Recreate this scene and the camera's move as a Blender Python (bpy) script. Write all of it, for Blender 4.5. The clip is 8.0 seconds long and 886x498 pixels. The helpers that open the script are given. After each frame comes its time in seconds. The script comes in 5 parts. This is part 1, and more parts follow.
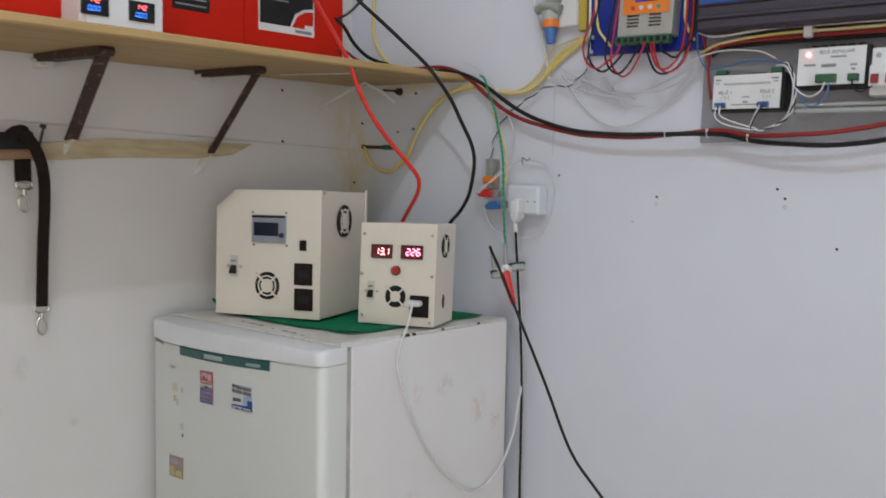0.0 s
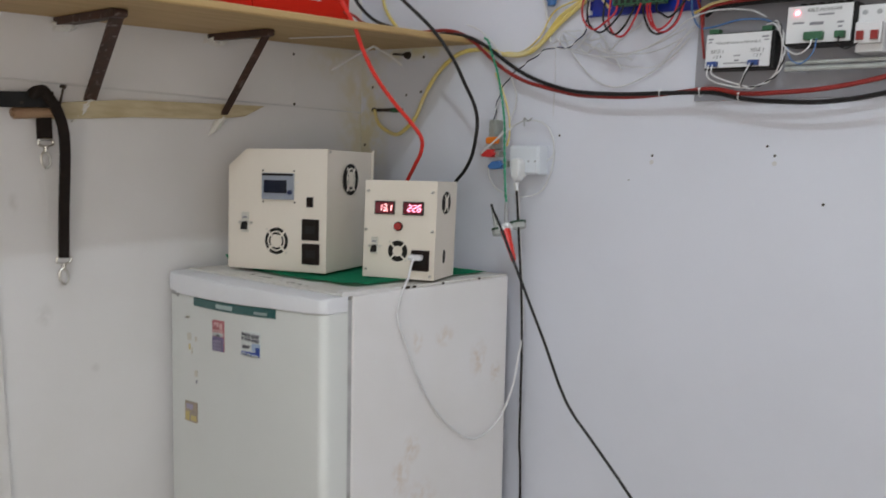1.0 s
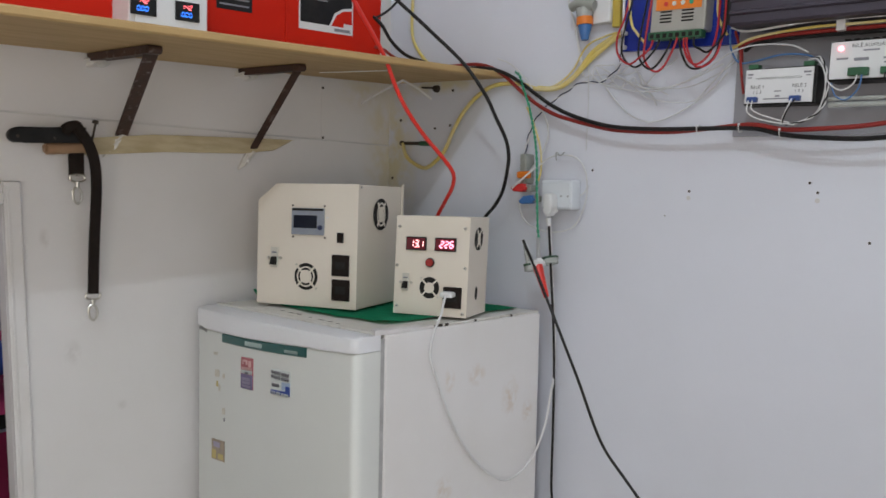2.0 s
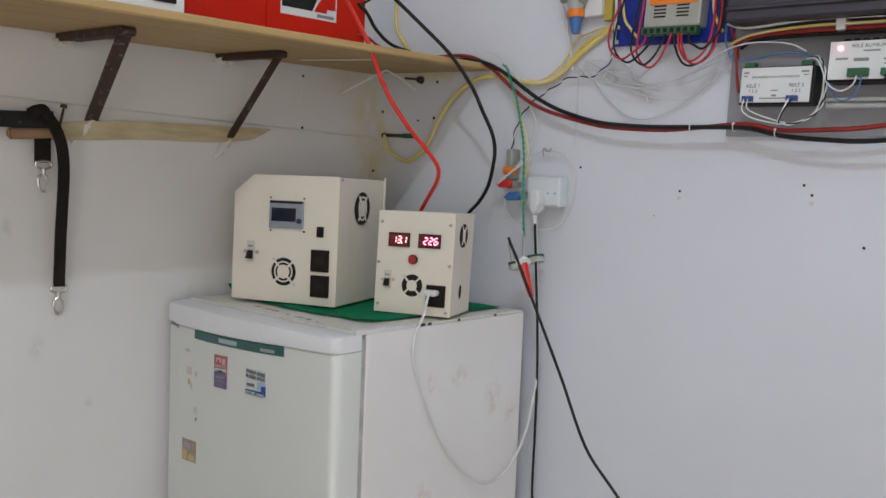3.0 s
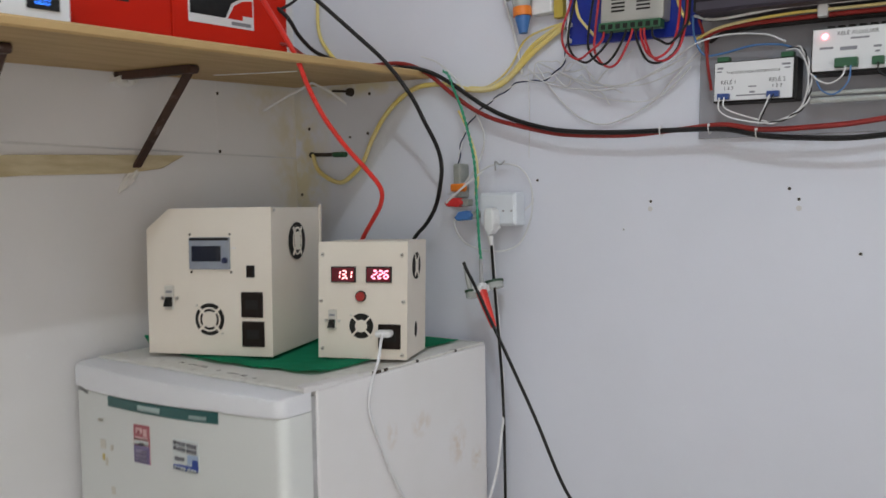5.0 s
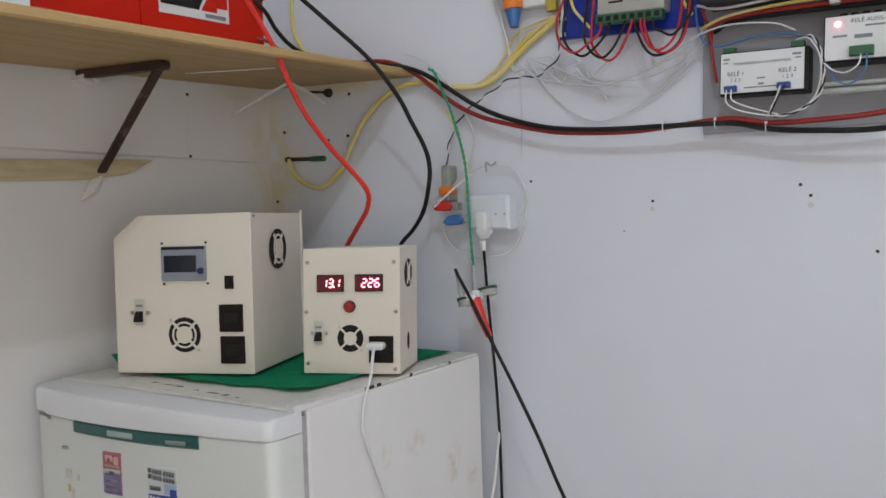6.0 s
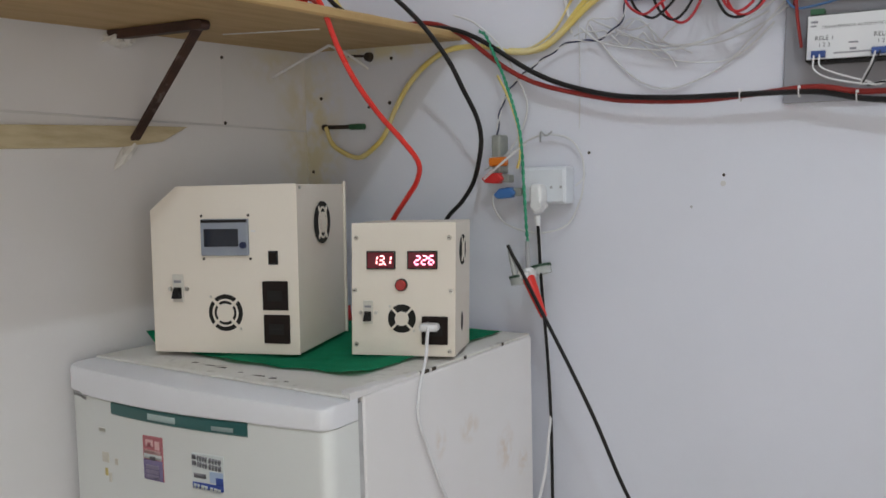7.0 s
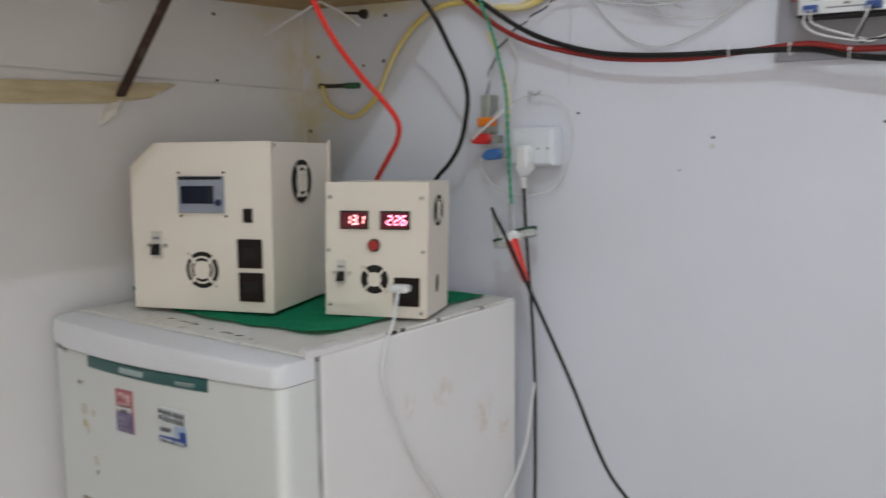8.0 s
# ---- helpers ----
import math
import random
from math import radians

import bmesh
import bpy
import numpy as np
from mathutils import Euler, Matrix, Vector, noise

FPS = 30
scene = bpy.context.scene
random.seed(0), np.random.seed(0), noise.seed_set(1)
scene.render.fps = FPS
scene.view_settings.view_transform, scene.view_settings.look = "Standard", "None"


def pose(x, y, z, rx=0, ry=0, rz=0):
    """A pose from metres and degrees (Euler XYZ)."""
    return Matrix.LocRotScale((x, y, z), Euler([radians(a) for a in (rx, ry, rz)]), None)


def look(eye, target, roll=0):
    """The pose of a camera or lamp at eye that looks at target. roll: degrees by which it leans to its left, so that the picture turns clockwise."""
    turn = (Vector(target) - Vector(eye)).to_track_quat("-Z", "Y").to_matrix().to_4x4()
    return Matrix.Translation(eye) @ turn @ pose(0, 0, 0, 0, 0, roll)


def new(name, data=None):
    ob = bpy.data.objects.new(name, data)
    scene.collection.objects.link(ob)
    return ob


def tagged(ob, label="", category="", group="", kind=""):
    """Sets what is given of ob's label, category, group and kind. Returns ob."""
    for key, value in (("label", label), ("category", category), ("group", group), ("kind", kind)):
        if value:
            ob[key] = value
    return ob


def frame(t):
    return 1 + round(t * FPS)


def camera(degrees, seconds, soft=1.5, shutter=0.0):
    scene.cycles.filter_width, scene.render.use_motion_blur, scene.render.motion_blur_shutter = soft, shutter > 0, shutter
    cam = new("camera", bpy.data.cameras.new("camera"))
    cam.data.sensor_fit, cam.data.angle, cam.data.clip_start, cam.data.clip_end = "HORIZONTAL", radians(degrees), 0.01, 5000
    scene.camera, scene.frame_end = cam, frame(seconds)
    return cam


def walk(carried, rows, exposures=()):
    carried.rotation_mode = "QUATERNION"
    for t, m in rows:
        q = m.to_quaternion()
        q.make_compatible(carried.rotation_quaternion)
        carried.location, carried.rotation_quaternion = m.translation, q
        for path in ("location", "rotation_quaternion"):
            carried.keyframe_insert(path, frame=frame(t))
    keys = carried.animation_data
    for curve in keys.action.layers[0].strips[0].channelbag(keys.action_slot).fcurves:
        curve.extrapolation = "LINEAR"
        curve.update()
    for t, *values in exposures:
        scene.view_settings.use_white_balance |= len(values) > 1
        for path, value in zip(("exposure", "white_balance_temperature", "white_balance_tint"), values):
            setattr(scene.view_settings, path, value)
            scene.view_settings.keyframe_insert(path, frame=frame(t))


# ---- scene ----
cam = camera(58.3, 8.0, soft=1.5, shutter=0.6)
PATH = [
    (0.0, (-0.244, 0.9864, 1.9463), (-1.5356, 2.5089, 1.8291), 1.01),
    (0.2, (-0.2372, 0.9783, 1.94), (-1.5429, 2.4904, 1.8461), 1.28),
    (0.5, (-0.212, 0.9789, 1.9336), (-1.517, 2.4896, 1.8118), 1.29),
    (0.8, (-0.176, 0.9813, 1.914), (-1.511, 2.4621, 1.7555), 1.38),
    (1.0, (-0.16, 0.9793, 1.9156), (-1.5031, 2.4499, 1.7321), 1.15),
    (1.2, (-0.1577, 0.9809, 1.904), (-1.5326, 2.4182, 1.6947), 1.49),
    (1.5, (-0.171, 0.9847, 1.9254), (-1.5447, 2.4255, 1.733), 1.42),
    (1.8, (-0.1908, 0.9755, 1.9233), (-1.5852, 2.4039, 1.7999), 1.55),
    (2.0, (-0.204, 0.9749, 1.9327), (-1.5789, 2.4226, 1.8151), 1.22),
    (2.2, (-0.217, 0.984, 1.9354), (-1.5799, 2.4425, 1.8114), 1.13),
    (3.3, (-0.281, 0.9972, 1.9409), (-1.5906, 2.503, 1.8083), 2.49),
    (3.5, (-0.304, 0.9894, 1.9452), (-1.5953, 2.5111, 1.816), 1.91),
    (3.8, (-0.3265, 0.9998, 1.9369), (-1.5722, 2.5562, 1.7755), 1.03),
    (4.0, (-0.342, 1.0059, 1.9316), (-1.521, 2.6132, 1.7684), 0.82),
    (4.3, (-0.3592, 1.0118, 1.9323), (-1.4995, 2.6449, 1.7521), 0.18),
    (4.5, (-0.38, 1.029, 1.9348), (-1.4899, 2.6824, 1.749), 0.78),
    (4.7, (-0.4006, 1.0442, 1.9466), (-1.5259, 2.6903, 1.7918), 0.45),
    (5.0, (-0.416, 1.1009, 1.9603), (-1.5832, 2.7216, 1.8547), -0.97),
    (5.2, (-0.422, 1.139, 1.96), (-1.6061, 2.7474, 1.8558), -1.19),
    (6.3, (-0.574, 1.1383, 1.942), (-1.584, 2.8621, 1.8488), -0.81),
    (6.5, (-0.611, 1.1284, 1.9454), (-1.5791, 2.8696, 1.7695), -0.37),
    (6.7, (-0.6047, 1.1492, 1.9539), (-1.6736, 2.8299, 1.7726), -2.14),
    (7.0, (-0.609, 1.1647, 1.9531), (-1.7153, 2.8239, 1.8011), -1.31),
    (7.2, (-0.6054, 1.1791, 1.9457), (-1.7209, 2.8332, 1.8063), -0.75),
    (7.5, (-0.583, 1.2043, 1.9397), (-1.7489, 2.8202, 1.7682), -0.57),
    (7.8, (-0.545, 1.2338, 1.9294), (-1.7828, 2.7905, 1.7183), -0.57),
    (8.0, (-0.533, 1.2424, 1.9424), (-1.7312, 2.8264, 1.7069), -0.61),
]
walk(cam, [(t, look(eye, target, roll)) for t, eye, target, roll in PATH])

# ---- light ----
world = bpy.data.worlds.new("world")
world.use_nodes = True
world.node_tree.nodes["Background"].inputs[0].default_value = (0.6, 0.65, 0.75, 1)
world.node_tree.nodes["Background"].inputs[1].default_value = 0.05
scene.world = world
scene.view_settings.exposure = 0.0


def lamp(name, place, watts, radius, colour):
    data = bpy.data.lights.new(name, "POINT")
    data.energy, data.shadow_soft_size, data.color = watts, radius, colour
    ob = new(name, data)
    ob.location = place
    return ob


lamp("ceiling_bulb", (-0.32, 0.85, 3.36), 26.8, 0.018, (0.785, 0.908, 1.0))
# two fill lamps added in made-up openings behind the camera to lift the shade
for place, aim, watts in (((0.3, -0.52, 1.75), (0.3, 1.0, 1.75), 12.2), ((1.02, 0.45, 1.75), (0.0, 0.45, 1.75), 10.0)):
    fill_lamp = bpy.data.lights.new("window_light", "AREA")
    fill_lamp.shape, fill_lamp.size, fill_lamp.size_y, fill_lamp.energy, fill_lamp.color = "RECTANGLE", 1.18, 1.08, watts, (1.0, 0.915, 0.81)
    new("window_light", fill_lamp).matrix_world = look(place, aim)
# unseen lamp added to brighten the room beyond the doorway
lamp("bedroom_bulb", (-2.9, 0.7, 2.6), 14, 0.06, (0.92, 0.93, 1.0))


# ---- materials ----
def mat(name, colour, rough=0.5, metal=0.0, second=None, scale=8.0, amount=0.5, bump=0.0, fine=160.0, detail=4.0, coat=0.0,
        emit=None, strength=0.0, trans=0.0, low=0.38, high=0.66, stretch=(1, 1, 1), jitter=0.0):
    m = bpy.data.materials.new(name)
    m.use_nodes = True
    nt = m.node_tree
    n, ln = nt.nodes, nt.links
    b = n["Principled BSDF"]
    b.inputs["Base Color"].default_value = (*colour, 1)
    b.inputs["Roughness"].default_value = rough
    b.inputs["Metallic"].default_value = metal
    b.inputs["Coat Weight"].default_value = coat
    b.inputs["Transmission Weight"].default_value = trans
    if emit:
        b.inputs["Emission Color"].default_value = (*emit, 1)
        b.inputs["Emission Strength"].default_value = strength
    if second or bump:
        tc = n.new("ShaderNodeTexCoord")
        mp = n.new("ShaderNodeMapping")
        mp.inputs["Scale"].default_value = stretch
        ln.new(tc.outputs["Object"], mp.inputs["Vector"])
        big = n.new("ShaderNodeTexNoise")
        big.inputs["Scale"].default_value, big.inputs["Detail"].default_value = scale, detail
        small = n.new("ShaderNodeTexNoise")
        small.inputs["Scale"].default_value, small.inputs["Detail"].default_value = fine, 3
        ln.new(mp.outputs[0], big.inputs["Vector"])
        ln.new(mp.outputs[0], small.inputs["Vector"])
        if second:
            mr = n.new("ShaderNodeMapRange")
            mr.inputs["From Min"].default_value, mr.inputs["From Max"].default_value = low, high
            mr.inputs["To Max"].default_value = amount
            ln.new(big.outputs["Fac"], mr.inputs["Value"])
            add = n.new("ShaderNodeMath")
            add.operation = "MULTIPLY_ADD"
            add.inputs[1].default_value = 0.25 * amount
            ln.new(small.outputs["Fac"], add.inputs[0])
            ln.new(mr.outputs[0], add.inputs[2])
            mx = n.new("ShaderNodeMix")
            mx.data_type = "RGBA"
            mx.inputs["A"].default_value, mx.inputs["B"].default_value = (*colour, 1), (*second, 1)
            ln.new(add.outputs[0], mx.inputs["Factor"])
            ln.new(mx.outputs["Result"], b.inputs["Base Color"])
            rr = n.new("ShaderNodeMapRange")
            rr.inputs["To Min"].default_value, rr.inputs["To Max"].default_value = max(0.02, rough - 0.08), min(1, rough + 0.1)
            ln.new(big.outputs["Fac"], rr.inputs["Value"])
            ln.new(rr.outputs[0], b.inputs["Roughness"])
        if bump:
            bp = n.new("ShaderNodeBump")
            bp.inputs["Strength"].default_value, bp.inputs["Distance"].default_value = bump, 0.002
            mixh = n.new("ShaderNodeMath")
            mixh.operation = "MULTIPLY_ADD"
            mixh.inputs[1].default_value = 0.35
            ln.new(small.outputs["Fac"], mixh.inputs[0])
            ln.new(big.outputs["Fac"], mixh.inputs[2])
            ln.new(mixh.outputs[0], bp.inputs["Height"])
            ln.new(bp.outputs[0], b.inputs["Normal"])
    return m


def dull(m, level=0.2):
    m.node_tree.nodes["Principled BSDF"].inputs["Specular IOR Level"].default_value = level
    return m


def spots(m, colour, spheres, scale=22.0, cut=0.52, strength=0.8):
    """Stains of a given colour with ragged outlines round some places: (x, y, z, rx, ry, rz)."""
    nt = m.node_tree
    n, ln = nt.nodes, nt.links
    b = n["Principled BSDF"]
    tc = n.new("ShaderNodeTexCoord")
    nz = n.new("ShaderNodeTexNoise")
    nz.inputs["Scale"].default_value, nz.inputs["Detail"].default_value = scale, 5
    ln.new(tc.outputs["Object"], nz.inputs["Vector"])
    total = None
    for x, y, z, rx, ry, rz in spheres:
        mp = n.new("ShaderNodeMapping")
        mp.vector_type = "POINT"
        mp.inputs["Scale"].default_value = (1 / rx, 1 / ry, 1 / rz)
        mp.inputs["Location"].default_value = (-x / rx, -y / ry, -z / rz)
        ln.new(tc.outputs["Object"], mp.inputs["Vector"])
        le = n.new("ShaderNodeVectorMath")
        le.operation = "LENGTH"
        ln.new(mp.outputs[0], le.inputs[0])
        mr = n.new("ShaderNodeMapRange")
        mr.inputs["From Min"].default_value, mr.inputs["From Max"].default_value = 1.0, 0.2
        ln.new(le.outputs["Value"], mr.inputs["Value"])
        if total is None:
            total = mr.outputs[0]
        else:
            mx = n.new("ShaderNodeMath")
            mx.operation = "MAXIMUM"
            ln.new(total, mx.inputs[0])
            ln.new(mr.outputs[0], mx.inputs[1])
            total = mx.outputs[0]
    mul = n.new("ShaderNodeMath")
    mul.operation = "MULTIPLY"
    ln.new(total, mul.inputs[0])
    edge = n.new("ShaderNodeMapRange")
    edge.inputs["From Min"].default_value, edge.inputs["From Max"].default_value = cut - 0.08, cut + 0.16
    ln.new(nz.outputs["Fac"], edge.inputs["Value"])
    ln.new(edge.outputs[0], mul.inputs[1])
    sc = n.new("ShaderNodeMath")
    sc.operation = "MULTIPLY"
    sc.inputs[1].default_value = strength
    ln.new(mul.outputs[0], sc.inputs[0])
    mix = n.new("ShaderNodeMix")
    mix.data_type = "RGBA"
    mix.inputs["B"].default_value = (*colour, 1)
    ln.new(sc.outputs[0], mix.inputs["Factor"])
    old = b.inputs["Base Color"].links
    if old:
        ln.new(old[0].from_socket, mix.inputs["A"])
    else:
        mix.inputs["A"].default_value = b.inputs["Base Color"].default_value
    ln.new(mix.outputs["Result"], b.inputs["Base Color"])
    return m


WALL_W = spots(mat("white_wall_paint", (0.74, 0.73, 0.74), 0.6, second=(0.66, 0.65, 0.64), scale=3.5, amount=0.5, bump=0.12),
               (0.60, 0.52, 0.27), [(-1.8, 2.42, 2.08, 0.06, 0.08, 0.32), (-1.8, 2.36, 2.21, 0.05, 0.12, 0.06)], 22, 0.42, 0.5)
spots(WALL_W, (0.42, 0.40, 0.38), [(-1.8, 1.548, 1.846, 0.05, 0.012, 0.026), (-1.8, 1.60, 1.62, 0.05, 0.02, 0.03), (-1.8, 1.70, 1.50, 0.05, 0.012, 0.012)], 60, 0.42, 0.35)
WALL_N = spots(mat("lilac_white_wall_paint", (0.695, 0.715, 0.80), 0.55, second=(0.625, 0.645, 0.715), scale=3.0, amount=0.45, bump=0.1),
               (0.62, 0.54, 0.27), [(-1.78, 2.435, 2.06, 0.10, 0.06, 0.26), (-1.60, 2.435, 2.23, 0.20, 0.05, 0.03)], 24, 0.44, 0.7)
# out of view: walls, ceiling and floor kept pale to bounce light
WALL_C = mat("cream_wall_paint", (0.82, 0.81, 0.79), 0.7, second=(0.76, 0.75, 0.72), scale=3.0, bump=0.1)
CEIL = mat("ceiling_paint", (0.84, 0.83, 0.81), 0.8, second=(0.68, 0.68, 0.67), scale=2.0, bump=0.1)
FLOOR = mat("floor_tile", (0.56, 0.53, 0.49), 0.35, second=(0.48, 0.45, 0.41), scale=5.0, bump=0.1)
LILAC = mat("bedroom_paint", (0.60, 0.58, 0.66), 0.7, second=(0.52, 0.50, 0.58), scale=3.0, bump=0.1)
TRIM = mat("white_trim_paint", (0.74, 0.73, 0.74), 0.4, second=(0.64, 0.62, 0.60), scale=9.0, amount=0.5, bump=0.1)
CREAM = mat("cream_powder_coat", (0.75, 0.69, 0.61), 0.42, second=(0.69, 0.63, 0.54), scale=7.0, amount=0.5, bump=0.06, fine=420)
ENAMEL_SIDE = spots(mat("stained_fridge_enamel", (0.80, 0.79, 0.80), 0.36, second=(0.74, 0.725, 0.71), scale=5.0, amount=0.5, bump=0.02),
                    (0.56, 0.40, 0.25), [(-1.238, 2.170, 1.588, 0.03, 0.032, 0.026), (-1.238, 2.280, 1.525, 0.03, 0.034, 0.05), (-1.238, 2.090, 1.590, 0.03, 0.018, 0.03),
                                         (-1.238, 2.340, 1.484, 0.03, 0.022, 0.03), (-1.238, 2.079, 1.373, 0.03, 0.03, 0.035), (-1.238, 2.049, 1.325, 0.03, 0.03, 0.05),
                                         (-1.238, 2.10, 1.20, 0.03, 0.08, 0.12)], 70, 0.48, 0.45)
DOOR_W = mat("fridge_door_enamel", (0.70, 0.72, 0.705), 0.38, second=(0.63, 0.645, 0.63), scale=2.5, amount=0.5, bump=0.012)
CAP_W = mat("bluish_white_plastic", (0.77, 0.78, 0.82), 0.5, second=(0.71, 0.715, 0.74), scale=6.0, amount=0.4, bump=0.03)
TOP_W = spots(mat("yellowed_fridge_top", (0.72, 0.71, 0.68), 0.42, second=(0.64, 0.62, 0.57), scale=9.0, amount=0.6, bump=0.05),
              (0.12, 0.08, 0.05), [(-1.44, 1.905, 1.70, 0.24, 0.018, 0.05), (-1.56, 1.935, 1.70, 0.16, 0.02, 0.05), (-1.275, 2.03, 1.70, 0.04, 0.08, 0.05), (-1.26, 1.98, 1.70, 0.03, 0.05, 0.05)], 60, 0.60, 0.6)
JOINT = mat("joint_filler_grey", (0.50, 0.51, 0.54), 0.8, second=(0.70, 0.69, 0.67), scale=9, amount=0.8)
WALL_S = mat("grey_filler", (0.60, 0.59, 0.60), 0.8)
LIP_W = spots(mat("white_lip_plastic", (0.74, 0.73, 0.70), 0.4, second=(0.66, 0.64, 0.58), scale=14.0, amount=0.6, bump=0.1),
              (0.10, 0.07, 0.05), [(-1.40, 1.889, 1.70, 0.16, 0.02, 0.03), (-1.243, 2.03, 1.70, 0.03, 0.03, 0.03), (-1.243, 2.09, 1.70, 0.03, 0.05, 0.03), (-1.243, 2.25, 1.70, 0.03, 0.08, 0.03)], 60, 0.56, 0.55)
RUBBER = mat("grey_rubber", (0.50, 0.50, 0.51), 0.7, second=(0.2, 0.2, 0.2), scale=20)
TEAL = mat("dark_teal_plastic", (0.022, 0.105, 0.10), 0.3, second=(0.015, 0.08, 0.08), scale=20, amount=0.4)
BADGE = mat("worn_badge_print", (0.40, 0.50, 0.49), 0.5)
PALE = mat("pale_print", (0.62, 0.66, 0.66), 0.5)
FELT = mat("green_felt", (0.0, 0.40, 0.19), 0.95, second=(0.0, 0.31, 0.145), scale=30, amount=0.7, bump=0.6, fine=700)
WOOD = mat("raw_shelf_wood", (0.52, 0.35, 0.155), 0.6, second=(0.40, 0.26, 0.11), scale=5, amount=0.6, bump=0.25, fine=60, stretch=(9, 1, 9))
CLEAT = mat("old_cleat_wood", (0.58, 0.50, 0.33), 0.8, second=(0.42, 0.34, 0.20), scale=14, amount=0.7, bump=0.4, stretch=(5, 1, 5))
PEG = mat("brown_peg_wood", (0.34, 0.21, 0.12), 0.6, second=(0.24, 0.13, 0.07), scale=20, bump=0.3)
RUST = spots(mat("rusty_brown_bracket", (0.036, 0.017, 0.013), 0.6, second=(0.075, 0.034, 0.023), scale=26, amount=0.7, bump=0.5),
             (0.62, 0.58, 0.54), [(-1.65, 1.65, 2.12, 0.2, 0.5, 0.12)], 72, 0.655, 0.9)
PLASTER = mat("plaster_smear", (0.78, 0.77, 0.75), 0.85, second=(0.66, 0.63, 0.58), scale=30, bump=0.8)
RED_BAT = dull(mat("red_battery_plastic", (0.55, 0.016, 0.004), 0.5, second=(0.47, 0.012, 0.004), scale=6, amount=0.5, bump=0.08, fine=500), 0.15)
BLACK = dull(mat("black_plastic", (0.012, 0.012, 0.013), 0.45, second=(0.025, 0.025, 0.025), scale=40, amount=0.5))
DARK = dull(mat("dark_socket_plastic", (0.012, 0.008, 0.007), 0.75, second=(0.022, 0.014, 0.012), scale=60, amount=0.5))
# near-black faces of this paint in the shade inside holes and slots
HOLE = mat("hollow_shade", (0.01, 0.009, 0.008), 0.9)
WHITE = mat("white_plastic", (0.72, 0.73, 0.75), 0.35, second=(0.65, 0.65, 0.66), scale=15, amount=0.4)
OUTLET = mat("outlet_plastic", (0.70, 0.74, 0.80), 0.3, second=(0.64, 0.68, 0.73), scale=15, amount=0.4)
CLEAR = mat("clear_plastic", (0.72, 0.75, 0.74), 0.15, second=(0.6, 0.64, 0.62), scale=30, amount=0.5, trans=0.45)
GREY_CL = mat("cloudy_grey_plastic", (0.42, 0.44, 0.41), 0.3, second=(0.30, 0.32, 0.30), scale=40, amount=0.7, trans=0.25)
GREY_IN = mat("grey_plastic", (0.38, 0.39, 0.41), 0.4, second=(0.32, 0.33, 0.35), scale=20)
LCD_FRAME = mat("blue_grey_meter_face", (0.24, 0.265, 0.32), 0.4, second=(0.32, 0.34, 0.37), scale=40, amount=0.4)
LCD = mat("dark_lcd", (0.006, 0.010, 0.022), 0.15, coat=0.5)
SILVER = mat("zinc_screw", (0.62, 0.60, 0.56), 0.32, 1.0, second=(0.45, 0.43, 0.40), scale=90)
IRON = mat("dark_iron", (0.05, 0.045, 0.04), 0.55, 0.6, second=(0.10, 0.07, 0.05), scale=60)
# window red raised in the base colour to stand in for the digits' glow
METER = mat("dark_red_glow_window", (0.13, 0.008, 0.016), 0.15, coat=0.5)
LED_A = mat("orange_red_led", (0.9, 0.2, 0.15), 0.5, emit=(1.0, 0.38, 0.40), strength=4.2)
LED_B = mat("pink_red_led", (0.9, 0.1, 0.2), 0.5, emit=(1.0, 0.32, 0.48), strength=4.0)
LED_BLUE = mat("blue_led", (0.1, 0.4, 0.9), 0.5, emit=(0.01, 0.14, 1.0), strength=2.4)
LED_RED = mat("red_led", (0.9, 0.1, 0.1), 0.5, emit=(1.0, 0.14, 0.16), strength=3.2)
SCREEN = mat("lit_blue_display", (0.01, 0.03, 0.45), 0.3, emit=(0.004, 0.03, 1.0), strength=0.8)
LED_SPOT = mat("relay_led", (0.9, 0.5, 0.5), 0.5, emit=(1.0, 0.16, 0.2), strength=5.0)
BUTTON = mat("red_button", (0.36, 0.02, 0.018), 0.25, coat=0.5)
BREAKER = mat("breaker_grey", (0.56, 0.54, 0.49), 0.45)
RED_W = mat("red_cable_sheath", (0.72, 0.035, 0.025), 0.28, second=(0.55, 0.02, 0.015), scale=18, amount=0.4)
RED_X = mat("dark_red_wire_sheath", (0.48, 0.018, 0.028), 0.4, second=(0.28, 0.012, 0.015), scale=30)
RED_D = mat("dull_red_cable_sheath", (0.30, 0.022, 0.018), 0.42, second=(0.18, 0.014, 0.012), scale=18, amount=0.5)
BLACK_W = dull(mat("black_cable_sheath", (0.014, 0.013, 0.014), 0.38, second=(0.03, 0.028, 0.028), scale=30))
WHITE_W = mat("white_cable_sheath", (0.75, 0.75, 0.77), 0.4, second=(0.58, 0.58, 0.58), scale=20)
YELLOW_W = mat("faded_yellow_sheath", (0.72, 0.56, 0.13), 0.55, second=(0.70, 0.62, 0.36), scale=14, amount=0.8)
THIN_W = mat("greyish_thin_wire_sheath", (0.66, 0.67, 0.69), 0.45, second=(0.50, 0.50, 0.51), scale=20)
YELLOW_P = mat("ochre_plate", (0.50, 0.38, 0.06), 0.5, second=(0.42, 0.31, 0.05), scale=20)
GREEN_W = mat("green_wire_sheath", (0.02, 0.28, 0.15), 0.45, second=(0.04, 0.34, 0.21), scale=40)
